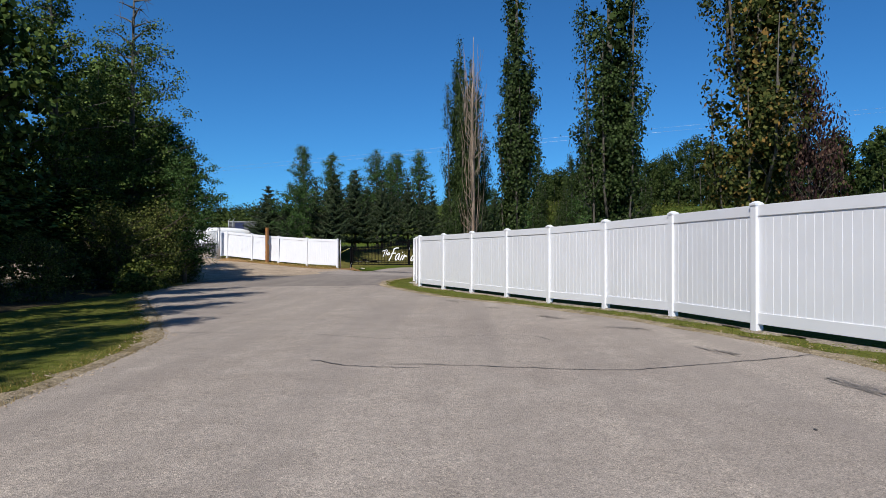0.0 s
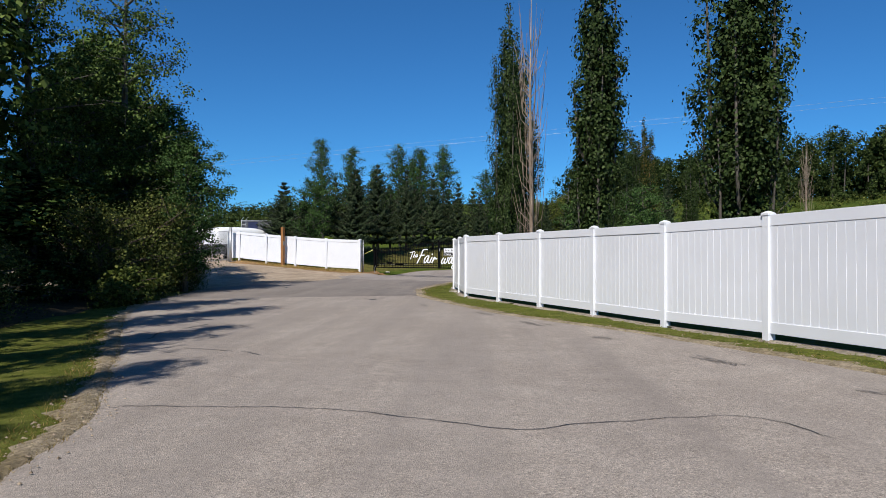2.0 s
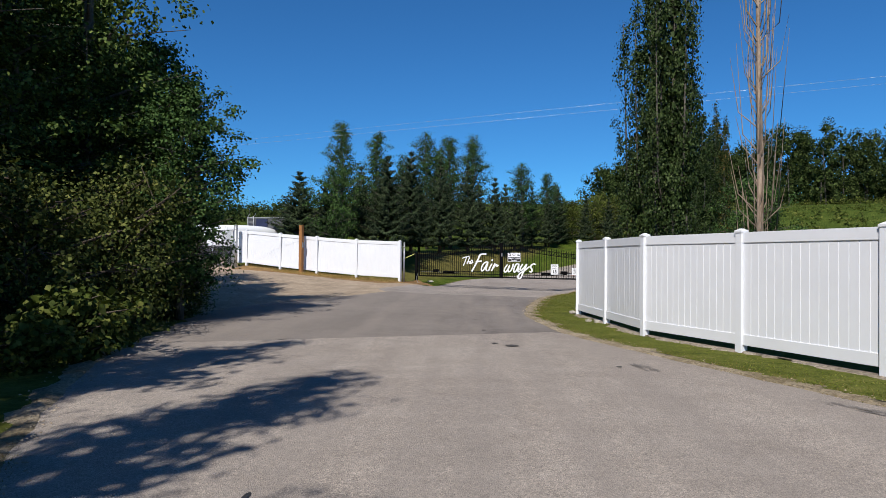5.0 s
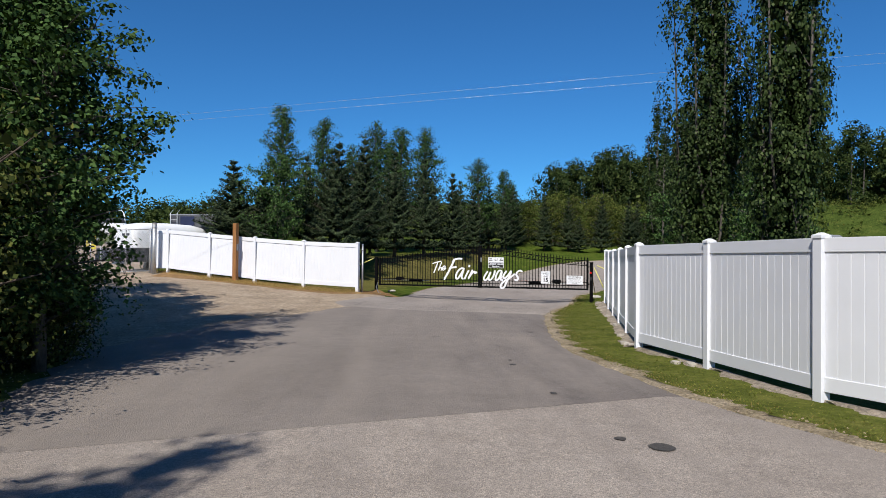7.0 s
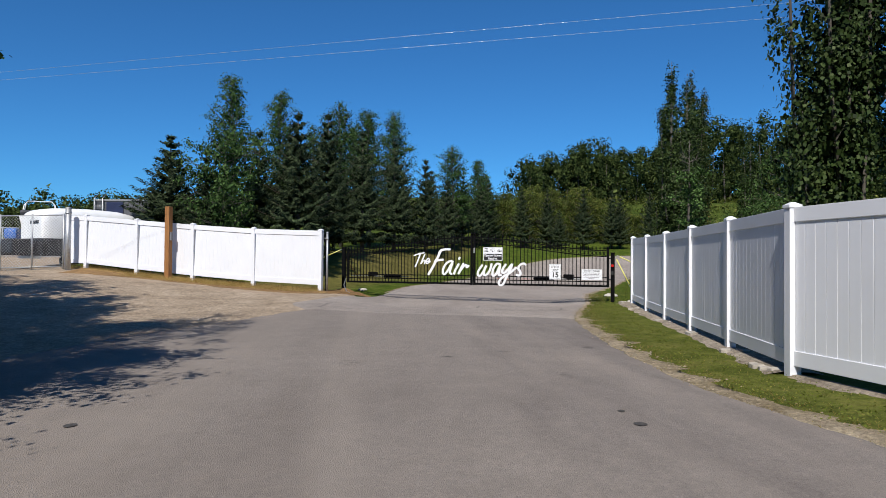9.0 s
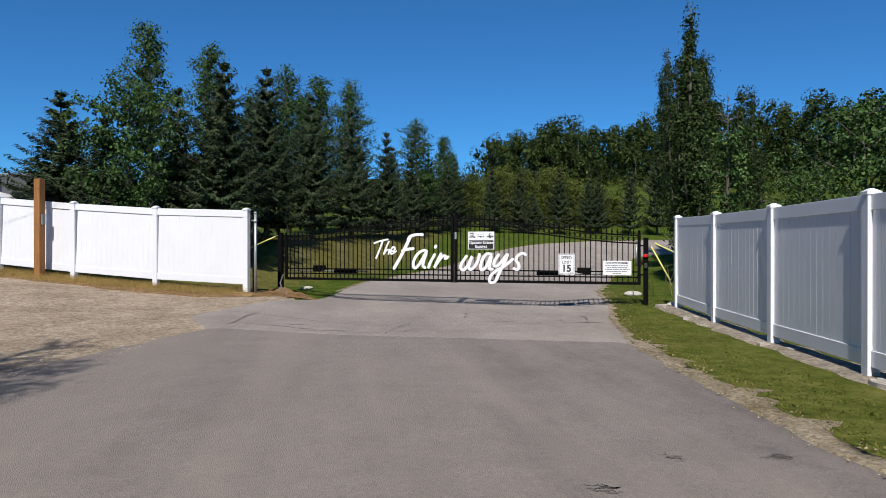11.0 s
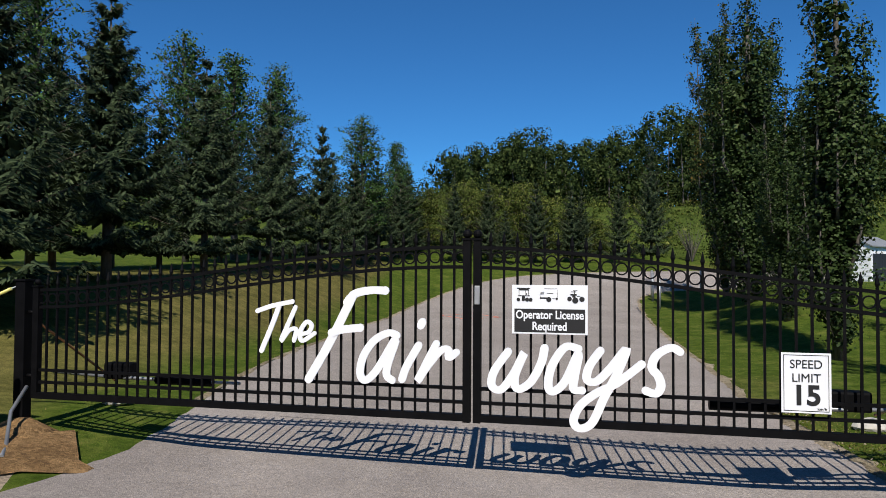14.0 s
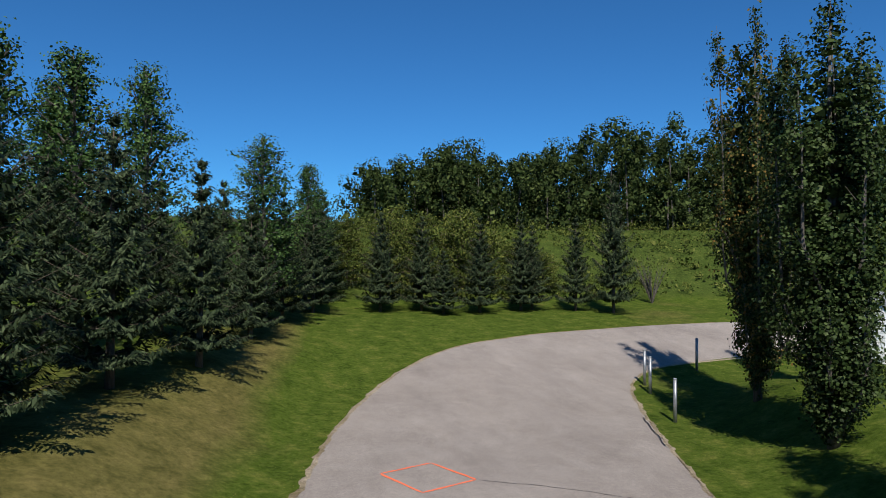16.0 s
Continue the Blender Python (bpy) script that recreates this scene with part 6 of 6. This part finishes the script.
def chain_link(a, b, height, label, name="chain_link_fence", step=0.11):
    """A galvanised frame with a diagonal wire mesh."""
    a, b = Vector((*a, ground_z(*a))), Vector((*b, ground_z(*b)))
    root = thing(name, label, "fence")
    d = b - a
    n = max(2, round(d.length / 2.4))
    for k in range(n + 1):
        p = a + d * k / n
        part("post", tube(bmesh.new(), [p - Vector((0, 0, 0.1)), p + Vector((0, 0, height + 0.05))], 0.03, 10), GALVANISED, root)
    for z in (0.12, height):
        part("rail", tube(bmesh.new(), [a + Vector((0, 0, z)), b + Vector((0, 0, z))], 0.02, 8), GALVANISED, root)
    bm = bmesh.new()
    u, length = -height, d.length
    e = d.normalized()
    while u < length:
        for s in (1, -1):
            u0, u1 = max(u, 0), min(u + height, length)
            if u1 > u0:
                z0, z1 = (u0 - u, u1 - u) if s > 0 else (height - (u0 - u), height - (u1 - u))
                p, q = a + e * u0 + Vector((0, 0, z0)), a + e * u1 + Vector((0, 0, z1))
                tube(bm, [p, q], 0.004, 3, False)
        u += step
    part("wire_mesh", bm, GALVANISED, root)
    return root


chain_link((-17.2, 51.1), (-19.3, 50.9), 2.0, "open galvanised chain link gate at the yard entrance", "chain_link_gate")
chain_link((-19.7, 50.8), (-28, 49.2), 2.0, "galvanised chain link fence round the storage yard")
chain_link((-22, 70), (-60, 76), 1.9, "galvanised chain link fence far behind the storage yard", step=0.3)


# ---------------------------------------------------------------- storage yard behind the fence
def trailer(x, y, turn):
    root = thing("camper_trailer", "white rounded camper trailer with dark lower half in the yard", "trailer", pose(x, y, ground_z(x, y), 0, 0, turn))
    bm = bmesh.new()
    rings = []
    for yy, w, top in ((0.0, 0.98, 2.95), (0.12, 1.06, 3.12), (0.45, 1.1, 3.26), (1.2, 1.1, 3.36), (3.0, 1.1, 3.4), (5.0, 1.1, 3.34), (6.0, 1.06, 3.18), (6.5, 0.9, 2.9), (6.6, 0.6, 2.5)):
        ring = [bm.verts.new((-w, yy, 1.65))]
        for k in range(13):
            a = math.pi * (1 - k / 12)
            c, q = math.cos(a), math.sin(a)
            ring.append(bm.verts.new((w * math.copysign(abs(c) ** 0.35, c), yy, 1.75 + (top - 1.75) * abs(q) ** 0.45)))
        ring.append(bm.verts.new((w, yy, 1.65)))
        rings.append(ring)
    for a, b in zip(rings, rings[1:]):
        for k in range(len(a) - 1):
            bm.faces.new((a[k], a[k + 1], b[k + 1], b[k])).smooth = True
    bm.faces.new(rings[0][::-1])
    bm.faces.new(rings[-1])
    part("body", bm, SHELL, root)
    part("lower_body", box(bmesh.new(), -1.08, 0.03, 0.7, 1.08, 6.5, 1.65, 0.02), DARK_BODY, root, "dark lower panels")
    part("vent_window", box(bmesh.new(), -0.1, -0.02, 2.45, 0.72, 0.02, 2.62, 0.008), DARK_BODY, root, "narrow dark vent")
    for sx in (-1.0, 1.0):
        bm = bmesh.new()
        bmesh.ops.create_cone(bm, cap_ends=True, segments=24, radius1=0.4, radius2=0.4, depth=0.24, matrix=Matrix.Translation((sx * 0.95, 2.8, 0.4)) @ Matrix.Rotation(radians(90), 4, "Y"))
        part("wheel", bm, RUBBER, root, "black tyre")
    part("bumper", box(bmesh.new(), -1.05, -0.14, 0.55, 1.05, -0.02, 0.7, 0.02), GALVANISED, root)
    part("tongue", box(bmesh.new(), -0.06, -2.3, 0.72, 0.06, 0.1, 0.84), DARK_BODY, root)
    part("tongue_jack", tube(bmesh.new(), [(0.0, -2.0, 0.0), (0.0, -2.0, 1.2)], 0.05, 8), DARK_BODY, root)
    part("tool_box", box(bmesh.new(), -0.75, -1.5, 0.84, 0.75, -0.3, 1.6, 0.03), DARK_BODY, root, "black tool box on the tongue")
    root.scale = (0.86, 0.62, 0.7)
    return root


trailer(-18.95, 52.45, -42)


def shed(x, y, turn, w, d, h, wall, label):
    """A small sided cabin with a pitched roof: gable ends with lap boards, a dark double door in the long side."""
    root = thing("shed", label, "shed", pose(x, y, ground_z(x, y), 0, 0, turn))
    rise = d * 0.24
    bm = bmesh.new()
    ends = [[bm.verts.new((sx * w / 2, py, pz)) for py, pz in ((-d / 2, -0.1), (d / 2, -0.1), (d / 2, h), (0, h + rise), (-d / 2, h))] for sx in (-1, 1)]
    bm.faces.new(ends[0][::-1])
    bm.faces.new(ends[1])
    for k in range(5):
        bm.faces.new((ends[0][k], ends[0][(k + 1) % 5], ends[1][(k + 1) % 5], ends[1][k]))
    part("wall", bm, wall, root)
    for sy in (-1, 1):
        bm = bmesh.new()
        a, b = (sy * (d / 2 + 0.15), h - 0.15 * 2 * rise / d + 0.02), (0, h + rise + 0.02)
        v = [[bm.verts.new((sx * (w / 2 + 0.12), py, pz + up)) for py, pz in (a, b) for up in (0, 0.06)] for sx in (-1, 1)]
        for f in ((0, 1, 3, 2),):
            bm.faces.new([v[0][k] for k in f])
            bm.faces.new([v[1][k] for k in f[::-1]])
        for p, q in ((0, 1), (1, 3), (3, 2), (2, 0)):
            bm.faces.new((v[0][p], v[1][p], v[1][q], v[0][q]))
        part("roof", bm, GREY_BODY, root, "grey pitched roof")
    n = 14
    for k in range(n):
        z = (h + rise * 0.85) * k / n
        half = d / 2 if z + 0.15 < h else max(0.06, (d / 2) * (1 - (z + 0.17 - h) / rise))
        part("siding_board", box(bmesh.new(), -w / 2 - 0.022, -half, z + 0.01, -w / 2 + 0.004, half, z + 0.165, 0.006), wall, root)
    for k in range(13):
        z = h * k / 13
        part("siding_board", box(bmesh.new(), w * 0.28, -d / 2 - 0.022, z + 0.01, w / 2 - 0.01, -d / 2 + 0.004, z + 0.165, 0.006), wall, root)
    for k in range(2):
        part("door", box(bmesh.new(), -w * 0.42 + k * w * 0.34, -d / 2 - 0.04, 0, -w * 0.42 + (k + 1) * w * 0.34 - 0.01, -d / 2 + 0.02, 2.0, 0.01), DARK_BODY, root, "dark door")
    return root


shed(26.5, 72.0, 20, 2.7, 2.0, 2.4, SHELL, "small white sided cabin with a dark door behind the trees")

root = thing("warning_sign", "yellow warning sign on the chain link gate", "sign", pose(-19.7, 50.86, ground_z(-19.7, 50.8) + 1.15, 0, 0, 8))
part("panel", box(bmesh.new(), -0.2, -0.05, 0, 0.2, -0.04, 0.72, 0.003), YELLOW_SIGN, root)
for k in range(4):
    part("text_line", box(bmesh.new(), -0.15, -0.054, 0.1 + 0.15 * k, 0.15, -0.051, 0.16 + 0.15 * k), SIGN_BLACK, root, "line of dark print")
root = thing("covered_load", "low load under a blue tarpaulin in the storage yard", "tarpaulin", pose(-33.2, 81, ground_z(-33.2, 81)))
part("cover", box(bmesh.new(), -0.5, -0.5, 0, 0.5, 0.5, 0.85, 0.25), BLUE_TARP, root)


def motor_boat(x, y, turn):
    root = thing("motor_boat", "white and dark motor boat with tube tower on trailer", "boat", pose(x, y, ground_z(x, y), 0, 0, turn))
    bm = bmesh.new()
    rings = []
    for yy, w, keel, top in ((0.0, 1.15, 1.1, 1.95), (1.5, 1.25, 0.95, 2.0), (3.5, 1.2, 0.95, 2.05), (5.0, 0.85, 1.1, 2.15), (6.0, 0.3, 1.5, 2.25), (6.2, 0.05, 1.9, 2.27)):
        rings.append([bm.verts.new(p) for p in ((-w, yy, top), (-w * 0.9, yy, keel + 0.35), (0, yy, keel), (w * 0.9, yy, keel + 0.35), (w, yy, top))])
    for a, b in zip(rings, rings[1:]):
        for k in range(4):
            bm.faces.new((a[k], b[k], b[k + 1], a[k + 1])).smooth = True
        bm.faces.new((a[0], a[4], b[4], b[0]))
    bm.faces.new(rings[0])
    part("hull", bm, SHELL, root)
    part("cover", box(bmesh.new(), -1.1, 0.2, 1.98, 1.1, 4.2, 2.35, 0.15), DARK_BODY, root, "black fabric cover")
    bm = tube(bmesh.new(), [(-1.15, 2.2, 2.0), (-1.05, 2.9, 2.9), (-0.8, 3.1, 3.2), (0.8, 3.1, 3.2), (1.05, 2.9, 2.9), (1.15, 2.2, 2.0)], 0.035, 8)
    part("tower", bm, WHITE_PAINT, root, "white bent tube tower")
    part("tower", tube(bmesh.new(), [(-1.15, 3.6, 2.05), (-0.95, 3.1, 3.0)], 0.04, 8), WHITE_PAINT, root)
    part("tower", tube(bmesh.new(), [(1.15, 3.6, 2.05), (0.95, 3.1, 3.0)], 0.04, 8), WHITE_PAINT, root)
    for sx in (-0.9, 0.9):
        part("frame_rail", box(bmesh.new(), sx - 0.06, 0.2, 0.55, sx + 0.06, 5.6, 0.68), GALVANISED, root)
        bm = bmesh.new()
        bmesh.ops.create_cone(bm, cap_ends=True, segments=20, radius1=0.34, radius2=0.34, depth=0.22, matrix=Matrix.Translation((sx * 1.15, 2.2, 0.34)) @ Matrix.Rotation(radians(90), 4, "Y"))
        part("wheel", bm, RUBBER, root, "black tyre")
        for yy in (1.0, 3.6):
            part("bunk", box(bmesh.new(), sx * 0.6 - 0.06, yy - 0.5, 0.68, sx * 0.6 + 0.06, yy + 0.5, 1.2), DARK_BODY, root)
    return root


motor_boat(-30.6, 79.0, 20)


def van_trailer(x, y, turn):
    root = thing("travel_trailer", "grey travel trailer with dark blue end and chrome ladder", "trailer", pose(x, y, ground_z(x, y), 0, 0, turn))
    part("body", box(bmesh.new(), 0.78, 0.0, 0.5, 4.4, 2.3, 2.72, 0.09), DULL_GREY, root)
    part("end_panel", box(bmesh.new(), 1.35, -0.035, 0.65, 2.1, 0.0, 2.64, 0.012), NAVY, root, "dark blue end panel")
    part("roof_edge", box(bmesh.new(), 0.76, -0.03, 2.68, 4.42, 2.33, 2.75, 0.02), GREY_BODY, root)
    part("window", box(bmesh.new(), 2.4, -0.03, 1.5, 3.5, 0.01, 2.1, 0.02), DARK_BODY, root, "dark window")
    ladder = part("ladder", tube(tube(bmesh.new(), [(0.86, -0.12, 1.0), (0.86, -0.12, 2.78), (0.86, 0.2, 2.98)], 0.022, 8), [(1.22, -0.12, 1.0), (1.22, -0.12, 2.78), (1.22, 0.2, 2.98)], 0.022, 8), GALVANISED, root, "chrome tube ladder")
    for k in range(7):
        part("rung", tube(bmesh.new(), [(0.86, -0.12, 1.1 + 0.27 * k), (1.22, -0.12, 1.1 + 0.27 * k)], 0.016, 8), GALVANISED, ladder)
    for wx in (2.6, 3.4):
        for wy in (0.15, 2.15):
            bm = bmesh.new()
            bmesh.ops.create_cone(bm, cap_ends=True, segments=22, radius1=0.36, radius2=0.36, depth=0.24, matrix=Matrix.Translation((wx, wy, 0.36)) @ Matrix.Rotation(radians(90), 4, "X"))
            bmesh.ops.bevel(bm, geom=[e for e in bm.edges if len(e.link_faces) == 2 and e.calc_face_angle() > 1.2], offset=0.04, segments=2, affect="EDGES")
            part("wheel", bm, RUBBER, root, "black tyre")
    return root


van_trailer(-18.7, 55.95, -8)

# power lines across the sky
for y0, y1, z0, z1 in ((41.34, -0.2566, 7.46, 0.0477), (42.12, -0.216, 7.36, 0.0538)):
    bm = bmesh.new()
    pts = []
    for k in range(31):
        x = -60 + 130 * k / 30
        pts.append((x, y0 + y1 * x, z0 + z1 * x))
    tube(bm, pts, 0.0026, 6)
    tagged(part("power_line", bm, WIRE), "thin pale overhead power line crossing above the gate road", "power line", "overhead power lines")
